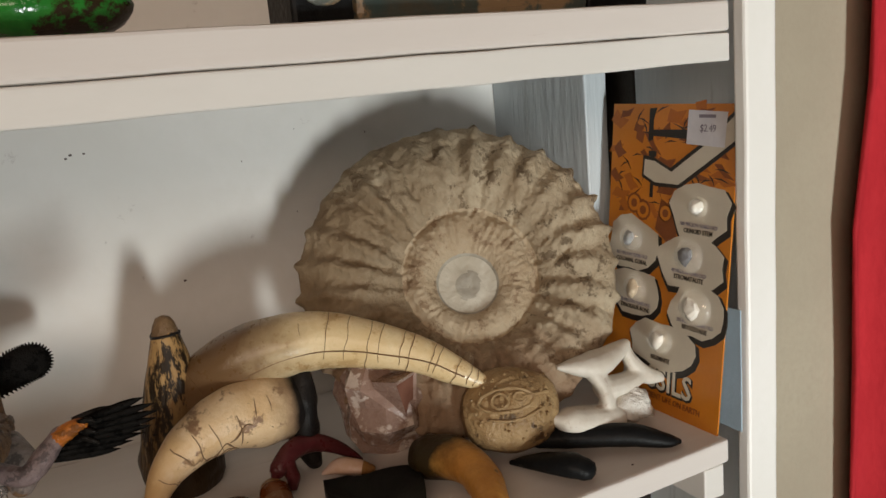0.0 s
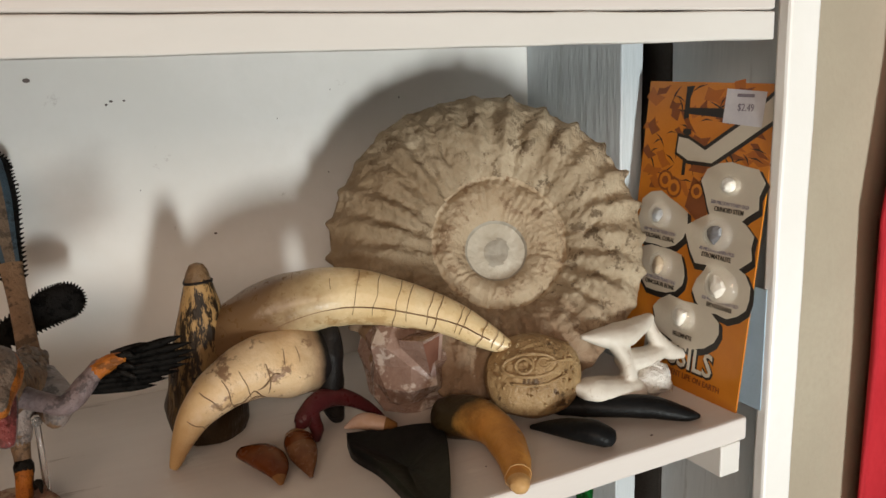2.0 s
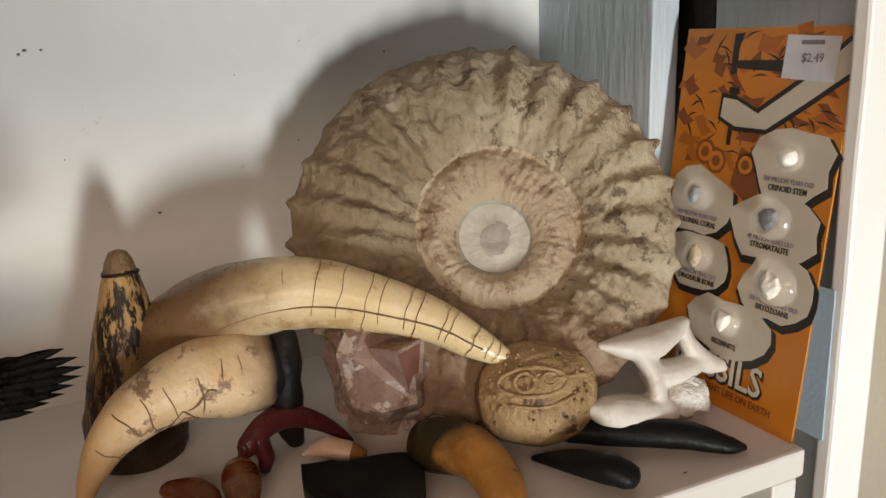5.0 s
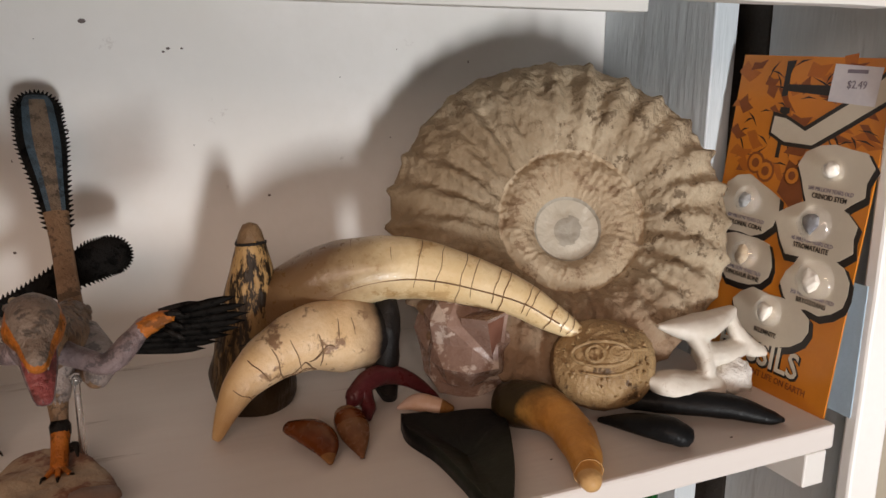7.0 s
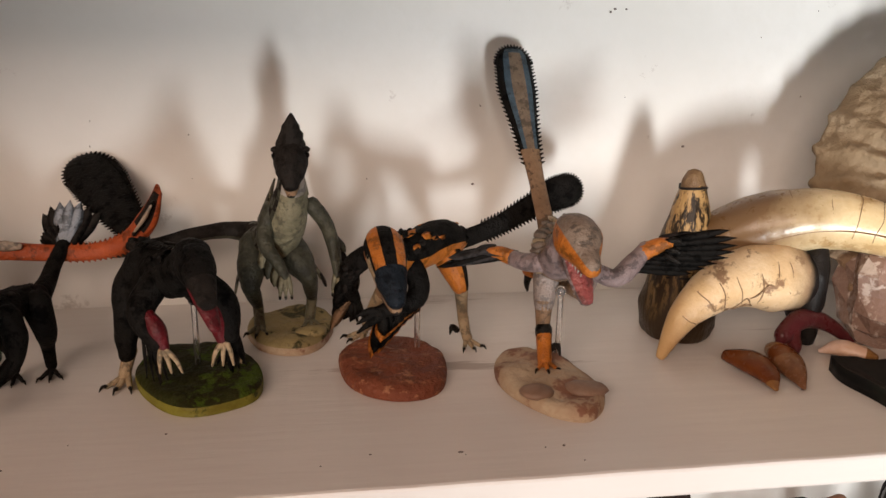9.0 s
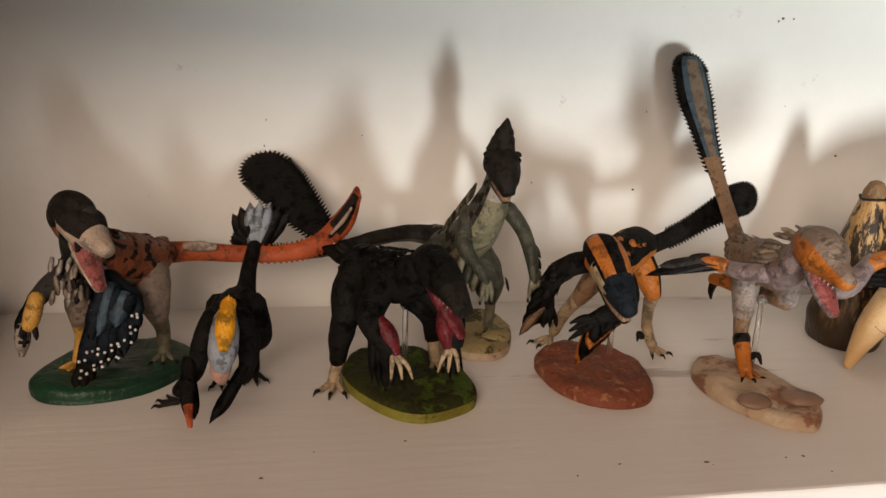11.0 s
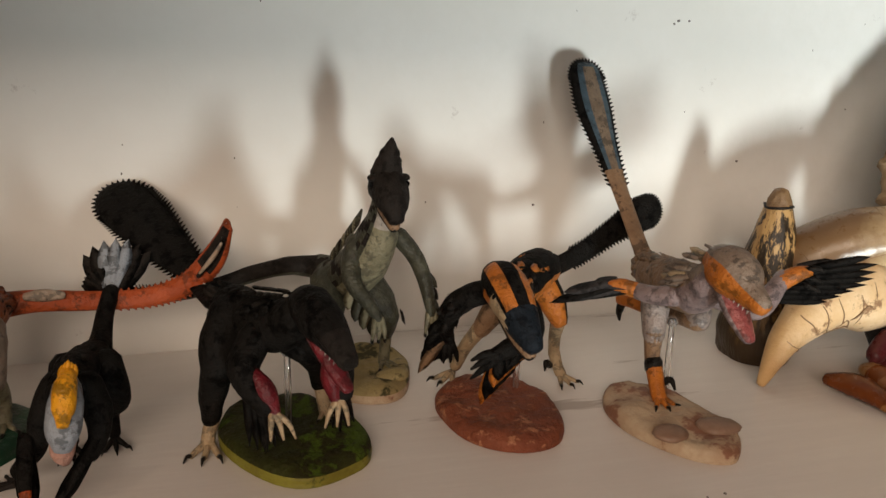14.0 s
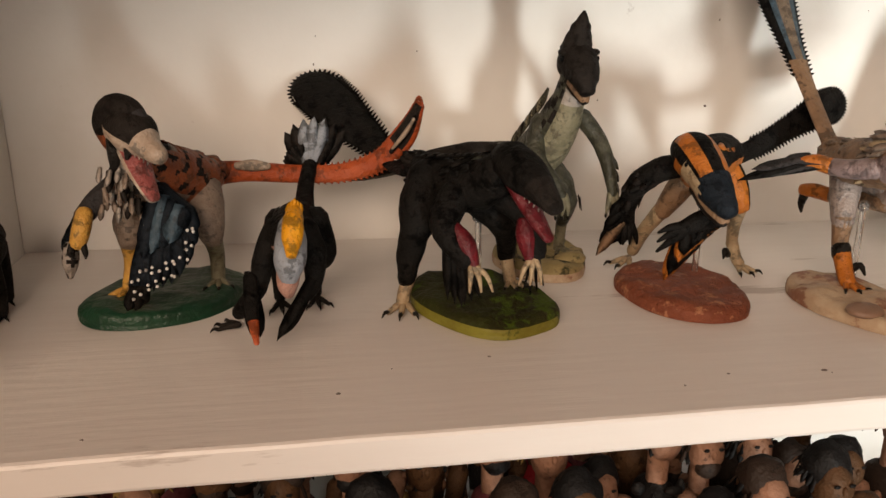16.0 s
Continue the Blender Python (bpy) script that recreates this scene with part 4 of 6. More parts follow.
for k in range(70):                   # shaggy neck
    r2 = random.Random(k)
    a, u = r2.uniform(0, 6.28), r2.uniform(0, 1)
    p = vec((-0.136, -0.158, 1.276)) * (1 - u) + vec((-0.140, -0.182, 1.292)) * u
    d = vec((math.cos(a), 0.25, math.sin(a)))
    sc.blade(p + d * 0.0095, p + d * 0.0135 + vec((0, 0.008, -0.003)), 0.0036, "grey_skin" if k % 3 else "cream_skin", d, 0.0005)
raptor_head(sc, (-0.138, -0.186, 1.2960), (-0.1370, -0.2130, 1.2865), (-0.1365, -0.2065, 1.2690), 0.0112, "orange_skin", "grey_skin", "mouth_pink", "lilac_skin")
shag(sc, [(-0.1245, -0.098, 1.268), (-0.132, -0.140, 1.272), (-0.140, -0.177, 1.284)], [0.009, 0.0125, 0.0095], 110, 0.006, ("tan_skin", "grey_skin", "tan_skin"), 41)
paddle(sc, [(-0.1245, -0.1005, 1.2685), (-0.1255, -0.085, 1.284), (-0.127, -0.066, 1.305), (-0.129, -0.049, 1.326), (-0.1315, -0.034, 1.348), (-0.1325, -0.0235, 1.3655)], [0.0062, 0.0055, 0.0058, 0.0085, 0.0125, 0.0115],
       lambda u, e: ("tan_skin" if u < 0.26 or e < 0.12 and u < 0.4 else "brown_vane" if e < (0.42 if u < 0.6 else 0.36) and u < 0.66 else "teal_rim" if e < 0.62 and u < 0.76 else "black_plumage"), "black_plumage", (0.1, -1, -0.4), flat=0.35, bristle=0.0026, n=9, rim_from=0.30)
# standing leg
t([(-0.1285, -0.118, 1.266), (-0.1325, -0.125, 1.252), (-0.1345, -0.1295, 1.238)], [0.0088, 0.0075, 0.0058], "silver_skin", seg=16, n=4, rough=0.06)
t([(-0.1345, -0.1295, 1.241), (-0.1345, -0.130, 1.228), (-0.1345, -0.132, 1.222)], [0.0055, 0.0042, 0.0042], "tan_skin", seg=14, n=4)
t([(-0.1345, -0.132, 1.2245), (-0.1345, -0.133, 1.2205)], [0.005, 0.0048], "claw_black", seg=14, n=2)
t([(-0.1345, -0.133, 1.222), (-0.1355, -0.139, 1.214), (-0.1365, -0.145, 1.2085)], [0.0046, 0.0042, 0.004], "orange_skin", seg=12, n=4)
sc.foot((-0.1365, -0.143, 1.207), (-0.05, -1), 0.0105, "orange_skin")
t([(-0.131, -0.137, 1.214), (-0.1285, -0.141, 1.2175), (-0.128, -0.145, 1.2135)], [0.0022, 0.0018, 0.0006], "claw_black", seg=8, n=3)
# raised leg
t([(-0.121, -0.118, 1.264), (-0.1145, -0.134, 1.256), (-0.1165, -0.142, 1.250)], [0.0088, 0.0085, 0.006], "silver_skin", seg=16, n=4)
t([(-0.1165, -0.142, 1.250), (-0.122, -0.122, 1.248), (-0.127, -0.105, 1.246)], [0.0055, 0.0042, 0.0036], "tan_skin", seg=12, n=4)
t([(-0.127, -0.105, 1.246), (-0.131, -0.098, 1.247), (-0.135, -0.0925, 1.2465)], [0.004, 0.0042, 0.0035], "orange_skin", seg=12, n=4)
t([(-0.134, -0.093, 1.245), (-0.135, -0.092, 1.2385), (-0.1345, -0.0925, 1.2335)], [0.0028, 0.002, 0.0007], "claw_black", seg=8, n=3)
# arms with black wing feathers
t([(-0.131, -0.168, 1.275), (-0.121, -0.176, 1.272), (-0.1125, -0.180, 1.270), (-0.104, -0.178, 1.276), (-0.0955, -0.175, 1.284)], [0.0055, 0.0046, 0.0048, 0.005, 0.004], "lilac_skin", seg=14, n=4, rough=0.1)
t([(-0.097, -0.176, 1.282), (-0.0905, -0.178, 1.286), (-0.086, -0.180, 1.2875)], [0.0046, 0.004, 0.003], "orange_skin", seg=12, n=3)
for z in (0.0015, -0.002, -0.005):
    t([(-0.088, -0.180, 1.287 + z), (-0.083, -0.183, 1.2875 + z * 1.6), (-0.0805, -0.184, 1.286 + z * 1.6)], [0.0017, 0.0013, 0.0004], "claw_black", seg=6, n=3, tip=False)
wing(sc, (-0.108, -0.177, 1.274), (-0.089, -0.178, 1.288), [(-0.0715, -0.180, 1.271), (-0.066, -0.183, 1.2745), (-0.061, -0.186, 1.278), (-0.057, -0.188, 1.2815), (-0.0545, -0.1895, 1.285), (-0.0535, -0.190, 1.2885), (-0.0545, -0.190, 1.2925), (-0.059, -0.190, 1.2965)], "black_plumage", (0.1, -0.9, 0.3), 0.0040)
wing(sc, (-0.104, -0.176, 1.277), (-0.090, -0.177, 1.289), [(-0.078, -0.178, 1.273), (-0.074, -0.180, 1.277), (-0.071, -0.182, 1.282), (-0.070, -0.183, 1.287), (-0.071, -0.183, 1.292)], "grey_plumage", (0.1, -0.9, 0.3), 0.0058)
t([(-0.1465, -0.165, 1.275), (-0.153, -0.157, 1.2725), (-0.158, -0.1475, 1.272)], [0.0055, 0.0048, 0.0042], "lilac_skin", seg=14, n=4)
t([(-0.158, -0.1475, 1.272), (-0.164, -0.143, 1.2735), (-0.169, -0.1405, 1.2735)], [0.0042, 0.004, 0.0028], "orange_skin", seg=12, n=3)
wing(sc, (-0.156, -0.149, 1.274), (-0.168, -0.141, 1.2755), [(-0.188, -0.132, 1.2655), (-0.193, -0.130, 1.264), (-0.197, -0.129, 1.2635), (-0.1905, -0.131, 1.268)], lambda i: "grey_plumage" if i % 2 else "black_plumage", (0.1, -0.5, 0.9), 0.0075)
wing(sc, (-0.156, -0.149, 1.275), (-0.166, -0.1415, 1.2765), [(-0.175, -0.138, 1.274), (-0.178, -0.137, 1.2735)], "grey_plumage", (0.1, -0.5, 0.9), 0.008)
sc.make("dinosaur_figure", None, "tan and lilac feathered dinosaur figure striding with its tail raised", "figure", group="dinosaur figures", origin=(-0.1355, -0.145, S + 0.008))

# crouching black and orange figure on a red base
display_base((-0.2195, -0.1265), 0.0305, 0.0385, "base_red", "base_red", "red earth coloured round base", seed=3, skew=-0.08, rod=(-0.2045, -0.110, 1.246))
sc = Sculpt()
t = sc.tube


def bands(dark, bright, k, lo=0.3):
    return lambda u, a: bright if math.sin(u * k + 6 * math.sin(6.28 * a)) > lo else dark


t([(-0.178, -0.083, 1.265), (-0.186, -0.091, 1.2675), (-0.197, -0.103, 1.2685), (-0.210, -0.118, 1.2665), (-0.219, -0.1285, 1.268), (-0.224, -0.1325, 1.2745)], [0.008, 0.0115, 0.012, 0.011, 0.009, 0.0078],
  lambda u, a: "black_plumage" if 0.02 < a < 0.48 else ("orange_skin" if u < .8 else "cream_skin"), seg=20, n=5, rough=0.07)
# head bent down, striped
sc.tube([(-0.2265, -0.1315, 1.2790), (-0.2262, -0.1395, 1.2780), (-0.2250, -0.1495, 1.2725), (-0.2235, -0.1605, 1.2645), (-0.2222, -0.1700, 1.2585)], [0.0085, 0.0108, 0.0102, 0.0080, 0.0050],
        lambda u, a: "slate_blue" if u > .60 + .12 * abs(a - .25) else ("orange_skin" if (0.31 < a < 0.43 or 0.07 < a < 0.19) and u > .12 else ("cream_skin" if 0.42 < u and (a > .93 or a < .06 or 0.44 < a < .57) else ("orange_skin" if u > .3 and (a > .85 or .57 < a < .66) else "black_plumage"))), seg=36, n=7, rough=0.05, freq=190)
sc.tube([(-0.2245, -0.1490, 1.2650), (-0.2235, -0.1585, 1.2570), (-0.2222, -0.1665, 1.2525)], [0.0072, 0.0055, 0.0034], lambda u, a: "tan_skin" if a < .5 else "dark_grey", seg=14, n=4)
for s in (-1, 1):
    sc.blob((-0.2250 + s * 0.0094, -0.1500, 1.2755), (0.0014,) * 3, "eye_black", seg=8, rings=6)
for k in range(26):
    r2 = random.Random(100 + k)
    u = r2.random()
    p = vec((-0.222, -0.131, 1.280)) * (1 - u) + vec((-0.208, -0.117, 1.277)) * u
    sc.blade(p, p + vec((r2.uniform(-.002, .006), r2.uniform(.004, .009), r2.uniform(-.002, .003))), 0.004, "black_plumage" if k % 3 else "orange_skin", (0.3, -0.3, 1), 0.0006)
shag(sc, [(-0.180, -0.084, 1.266), (-0.197, -0.103, 1.2690), (-0.219, -0.1285, 1.270)], [0.009, 0.012, 0.009], 120, 0.0065, ("black_plumage", "black_plumage", "orange_skin", "dark_grey"), 42)
shag(sc, [(-0.2355, -0.122, 1.267), (-0.2425, -0.113, 1.2575), (-0.2435, -0.104, 1.2445)], [0.0062, 0.006, 0.0048], 50, 0.007, ("black_plumage", "dark_grey"), 43, 1)
paddle(sc, [(-0.178, -0.083, 1.2635), (-0.165, -0.077, 1.2655), (-0.148, -0.071, 1.2705), (-0.130, -0.0655, 1.2785), (-0.1125, -0.061, 1.286), (-0.102, -0.0585, 1.2885)], [0.0062, 0.0058, 0.0062, 0.0075, 0.0105, 0.0098],
       "black_plumage", "black_plumage", (0.2, -1, 0.1), flat=0.4, bristle=0.0024, n=8, rim_from=0.2)
# legs
t([(-0.188, -0.094, 1.264), (-0.182, -0.1005, 1.252), (-0.178, -0.1035, 1.241)], [0.009, 0.0078, 0.005], lambda u, a: "black_plumage" if 0.2 < a < .75 else "orange_skin", seg=18, n=4)
t([(-0.178, -0.103, 1.243), (-0.1755, -0.094, 1.228), (-0.174, -0.091, 1.215)], [0.0046, 0.0036, 0.0032], "cream_skin", seg=12, n=4)
t([(-0.174, -0.091, 1.217), (-0.173, -0.095, 1.2095), (-0.172, -0.098, 1.206)], [0.0035, 0.0032, 0.0032], "cream_skin", seg=12, n=3)
sc.foot((-0.1725, -0.097, 1.202), (0.25, -1), 0.0105, "cream_skin")
sc.tube([(-0.1785, -0.096, 1.211), (-0.182, -0.099, 1.2145), (-0.1835, -0.101, 1.2105)], [0.002, 0.0018, 0.0005], "claw_black", seg=8, n=3)
t([(-0.208, -0.104, 1.263), (-0.219, -0.108, 1.251), (-0.224, -0.104, 1.240)], [0.008, 0.0066, 0.0048], "tan_skin", seg=16, n=4)
t([(-0.224, -0.104, 1.241), (-0.229, -0.095, 1.227), (-0.2325, -0.089, 1.2135)], [0.0046, 0.0038, 0.0034], "cream_skin", seg=12, n=4)
sc.foot((-0.2335, -0.087, 1.2055), (-0.75, -0.65), 0.0115, "cream_skin")
# arms
t([(-0.2125, -0.1250, 1.266), (-0.2065, -0.1305, 1.2555), (-0.2085, -0.1345, 1.2465), (-0.2190, -0.1370, 1.2435), (-0.2285, -0.1385, 1.2405)], [0.0070, 0.0062, 0.0058, 0.0052, 0.0040], "black_plumage", seg=16, n=4, rough=0.08)
near_tips = [(-0.2095, -0.1335, 1.2365), (-0.2135, -0.1345, 1.2330), (-0.2175, -0.1350, 1.2290), (-0.2215, -0.1355, 1.2245), (-0.2255, -0.1355, 1.2195), (-0.2295, -0.1350, 1.2140), (-0.2335, -0.1345, 1.2120)]
for reach, lift_, paint_ in ((1.0, 0.0, "orange_skin"), (0.9, 0.0012, "black_plumage"), (0.68, 0.0024, "orange_skin"), (0.56, 0.0034, "black_plumage")):
    root_ = vec((-0.217, -0.137, 1.2455))
    wing(sc, vec((-0.2085, -0.1345 - lift_, 1.2465)), vec((-0.2265, -0.1375 - lift_, 1.2420)), [root_ + (vec(q) - root_) * reach + vec((0, -lift_, 0)) for q in near_tips], paint_, (-0.1, -1, 0.2), 0.0072)
for dz in (-0.004, 0.0, 0.0035):
    t([(-0.2275, -0.1390, 1.2405 + dz * .4), (-0.2345, -0.1395, 1.2385 + dz), (-0.2405, -0.1385, 1.2345 + dz * 1.3)], [0.0026, 0.002, 0.0007], "black_plumage", seg=8, n=3)
t([(-0.2255, -0.1285, 1.2705), (-0.2355, -0.122, 1.267), (-0.2425, -0.113, 1.2575), (-0.2435, -0.104, 1.2445), (-0.240, -0.098, 1.2335)], [0.006, 0.0062, 0.006, 0.0048, 0.0036], "black_plumage", seg=16, n=4, rough=0.1)
wing(sc, (-0.243, -0.109, 1.252), (-0.240, -0.099, 1.234), [(-0.252, -0.100, 1.238), (-0.2535, -0.097, 1.229), (-0.2545, -0.094, 1.220), (-0.255, -0.092, 1.2125), (-0.2475, -0.095, 1.2195), (-0.2425, -0.096, 1.2185)], lambda i: "tan_skin" if i == 3 else "black_plumage", (-0.2, -1, 0.1), 0.0062)
for dx in (-0.003, 0.0, 0.0032):
    t([(-0.240 + dx * .5, -0.0985, 1.232), (-0.2395 + dx, -0.1005, 1.2265), (-0.239 + dx * 1.3, -0.1, 1.221)], [0.0022, 0.0017, 0.0006], "black_plumage", seg=7, n=3)
sc.make("dinosaur_figure", None, "black and orange striped feathered dinosaur figure crouching head down", "figure", group="dinosaur figures", origin=(-0.2155, -0.114, S + 0.008))

# tall grey-green figure with a pointed crest on an olive base
display_base((-0.2785, -0.0645), 0.0265, 0.0345, "base_olive", "base_sand", "olive and sand coloured round base with a dark rock", seed=6, rocks=((-0.2665, -0.082, 0.0105, "base_olive"),))
sc = Sculpt()
t = sc.tube
t([(-0.3005, -0.047, 1.262), (-0.295, -0.055, 1.2585), (-0.287, -0.066, 1.2625), (-0.280, -0.077, 1.276), (-0.276, -0.086, 1.291), (-0.2745, -0.0925, 1.3035), (-0.274, -0.096, 1.311)], [0.0085, 0.0118, 0.0132, 0.0128, 0.0105, 0.0078, 0.0074],
  lambda u, a: ("white_throat" if u > .74 else "pale_belly") if a > 0.56 and a < 0.94 else ("green_grey" if math.sin(u * 40 + 3 * math.sin(12 * a)) > -.2 else "dark_grey"), seg=24, n=6, rough=0.06)
sc.tube([(-0.274, -0.092, 1.316), (-0.274, -0.099, 1.319), (-0.274, -0.1085, 1.3145), (-0.274, -0.1155, 1.3075)], [0.0085, 0.0098, 0.0085, 0.005], lambda u, a: "dark_grey", seg=22, n=5, rough=0.14, freq=220)
sc.tube([(-0.274, -0.098, 1.309), (-0.274, -0.107, 1.3055), (-0.274, -0.1125, 1.3015)], [0.0058, 0.005, 0.003], lambda u, a: "tan_skin" if a < .5 else "dark_grey", seg=14, n=4)
sc.tube([(-0.274, -0.0965, 1.324), (-0.2735, -0.099, 1.3315), (-0.2732, -0.1015, 1.3385), (-0.273, -0.1025, 1.343)], [0.0086, 0.0062, 0.0035, 0.0009], "dark_grey", seg=18, n=5, rough=0.22, freq=260)
for s in (-1, 1):
    sc.blob((-0.274 + s * 0.0088, -0.1025, 1.3205), (0.0016,) * 3, "eye_black", seg=8, rings=6)
    sc.blob((-0.274 + s * 0.0082, -0.1005, 1.3235), (0.0026, 0.004, 0.0018), "dark_grey", seg=10, rings=6)
for k in range(90):                    # shaggy shoulders
    r2 = random.Random(300 + k)
    u = r2.random()
    p = vec((-0.2755, -0.084, 1.302)) * (1 - u) + vec((-0.288, -0.060, 1.272)) * u
    s = r2.choice((-1, 1))
    sc.blade(p + vec((s * 0.0085, 0, 0.002)), p + vec((s * 0.0105, 0.003, -0.008)), 0.0042, r2.choice(("green_grey", "dark_grey", "pale_belly")), (s, -0.3, 0.4), 0.0006)
t([(-0.3005, -0.047, 1.2625), (-0.318, -0.048, 1.2645), (-0.338, -0.052, 1.2625), (-0.358, -0.056, 1.2585), (-0.385, -0.052, 1.2535), (-0.408, -0.046, 1.2555)], [0.0072, 0.0052, 0.0046, 0.0042, 0.0038, 0.0032],
  lambda u, a: "dark_grey" if a < .55 else "green_grey", seg=14, n=6, rough=0.08)
for k in range(20):
    p = vec((-0.372 - 0.0018 * k, -0.054 + 0.0004 * k, 1.2555))
    for s in (-1, 1):
        sc.spike(p, (-.35, 0, s * .9), 0.0045, 0.0008, "dark_grey")
for sx, knee, ankle, ft, el, hd in ((-1, (-0.301, -0.081, 1.2375), (-0.2985, -0.066, 1.2205), (-0.2975, -0.071, 1.2075), None, None), (1, (-0.2665, -0.074, 1.240), (-0.2655, -0.060, 1.2225), (-0.2675, -0.063, 1.2075), None, None)):
    hip = vec((-0.289 + sx * 0.009, -0.060, 1.258))
    t([hip, (hip + vec(knee)) / 2 + vec((sx * .001, -.003, 0)), knee], [0.0108, 0.0092, 0.0056], "green_grey", seg=16, n=4, rough=0.1)
    t([knee, (vec(knee) + vec(ankle)) / 2, ankle], [0.0052, 0.0046, 0.0032], "green_grey", seg=12, n=4)
    t([ankle, (vec(ankle) + vec(ft)) / 2, ft], [0.0034, 0.0032, 0.0034], "pale_belly", seg=12, n=3)
    sc.foot((ft[0], ft[1], S + 0.006), (0.15 * sx, -1), 0.0105, "pale_belly")
    for k in range(14):
        r2 = random.Random(400 + k + 50 * sx)
        u = r2.random()
        p = hip * (1 - u) + vec(knee) * u + vec((sx * 0.008, 0.002, 0))
        sc.blade(p, p + vec((sx * 0.003, 0.004, -0.009)), 0.004, r2.choice(("green_grey", "pale_belly", "dark_grey")), (sx, -.4, 0), 0.0005)
t([(-0.264, -0.082, 1.288), (-0.2565, -0.085, 1.2785), (-0.253, -0.0895, 1.270), (-0.2505, -0.0945, 1.2575), (-0.2495, -0.097, 1.249)], [0.005, 0.0044, 0.0042, 0.0034, 0.0028], "green_grey", seg=14, n=4, rough=0.1)
wing(sc, (-0.2535, -0.087, 1.272), (-0.2495, -0.095, 1.251), [(-0.2445, -0.090, 1.2605), (-0.2435, -0.091, 1.254), (-0.243, -0.093, 1.247), (-0.2435, -0.095, 1.240)], lambda i: "dark_grey" if i % 2 else "green_grey", (0.6, -0.8, 0), 0.006)
t([(-0.2865, -0.081, 1.286), (-0.2905, -0.086, 1.275), (-0.290, -0.0925, 1.2665), (-0.283, -0.0995, 1.257), (-0.2795, -0.103, 1.2505)], [0.0055, 0.0052, 0.0046, 0.0034, 0.0026], "green_grey", seg=14, n=4, rough=0.1)
wing(sc, (-0.2905, -0.091, 1.267), (-0.280, -0.102, 1.252), [(-0.2935, -0.094, 1.253), (-0.2905, -0.0965, 1.247), (-0.287, -0.099, 1.243), (-0.283, -0.101, 1.241)], lambda i: "green_grey" if i % 2 else "pale_belly", (-0.3, -0.9, 0), 0.0065)
for hx, hy, hz in ((-0.2495, -0.097, 1.249), (-0.2795, -0.103, 1.2505)):
    for dx in (-0.0028, 0, 0.0028):
        t([(hx + dx * .5, hy, hz), (hx + dx, hy - .002, hz - .006), (hx + dx * 1.2, hy - .001, hz - .0115)], [0.0019, 0.0015, 0.0005], "pale_belly", seg=7, n=3)
        sc.blob((hx + dx * 1.2, hy - .001, hz - .0115), (0.0009, 0.0009, 0.0018), "claw_black", seg=6, rings=5)
sc.make("dinosaur_figure", None, "grey green scaly dinosaur figure standing upright with a pointed crest", "figure", group="dinosaur figures", origin=(-0.281, -0.0495, S + 0.008))

# black figure with crimson mouth on a mossy base with a lime rim
display_base((-0.3265, -0.1280), 0.0330, 0.0415, "base_green", "rim_lime", "dark mossy green base with a lime yellow rim", seed=9, h=0.0085, skew=-0.24, rod=(-0.328, -0.122, 1.246))
sc = Sculpt()
t = sc.tube
t([(-0.3565, -0.101, 1.267), (-0.350, -0.112, 1.2655), (-0.343, -0.124, 1.264), (-0.334, -0.138, 1.265), (-0.3275, -0.148, 1.2715), (-0.3235, -0.154, 1.278)], [0.0075, 0.0112, 0.0118, 0.0118, 0.0104, 0.0085], "black_plumage", seg=24, n=6, rough=0.07)
raptor_head(sc, (-0.3215, -0.158, 1.2815), (-0.3115, -0.1885, 1.2690), (-0.3095, -0.1800, 1.2520), 0.0094, "black_plumage", "black_plumage", "crimson", "crimson")
sc.tube([(-0.3215, -0.158, 1.283), (-0.3165, -0.1735, 1.2790), (-0.3108, -0.1905, 1.2685)], [0.0094, 0.0082, 0.0046], lambda u, a: "black_plumage" if u < .6 else "dark_grey", seg=20, n=5, flat=0.8)
shag(sc, [(-0.3565, -0.101, 1.267), (-0.343, -0.124, 1.264), (-0.3235, -0.154, 1.278)], [0.0085, 0.0118, 0.0088], 110, 0.0085, ("black_plumage", "black_plumage", "dark_grey"), 44)
paddle(sc, [(-0.3575, -0.100, 1.2650), (-0.3625, -0.078, 1.2625), (-0.3690, -0.058, 1.2670), (-0.3815, -0.040, 1.2770), (-0.3940, -0.023, 1.2880), (-0.4030, -0.013, 1.2955)], [0.0072, 0.0062, 0.0078, 0.0125, 0.0162, 0.0158],
       "black_plumage", "black_plumage", (0.15, -1, 0.45), flat=0.3, bristle=0.0026, n=9, rim_from=0.24)
# legs
t([(-0.3525, -0.118, 1.2655), (-0.3585, -0.127, 1.254), (-0.3605, -0.1295, 1.241)], [0.0105, 0.0096, 0.0076], "black_plumage", seg=18, n=5, rough=0.08)
t([(-0.3605, -0.1295, 1.243), (-0.3630, -0.1265, 1.229), (-0.3645, -0.1240, 1.2160)], [0.0074, 0.0062, 0.0048], "black_plumage", seg=14, n=4, rough=0.12)
t([(-0.3625, -0.1235, 1.219), (-0.3655, -0.1245, 1.209), (-0.3665, -0.1255, 1.204)], [0.0038, 0.0034, 0.0034], "cream_skin", seg=12, n=3)
sc.foot((-0.3655, -0.1235, S), (-0.25, -1), 0.0125, "cream_skin")
t([(-0.334, -0.117, 1.262), (-0.322, -0.122, 1.250), (-0.314, -0.120, 1.238), (-0.311, -0.112, 1.222)], [0.0098, 0.0088, 0.006, 0.0045], "black_plumage", seg=16, n=4, rough=0.1)
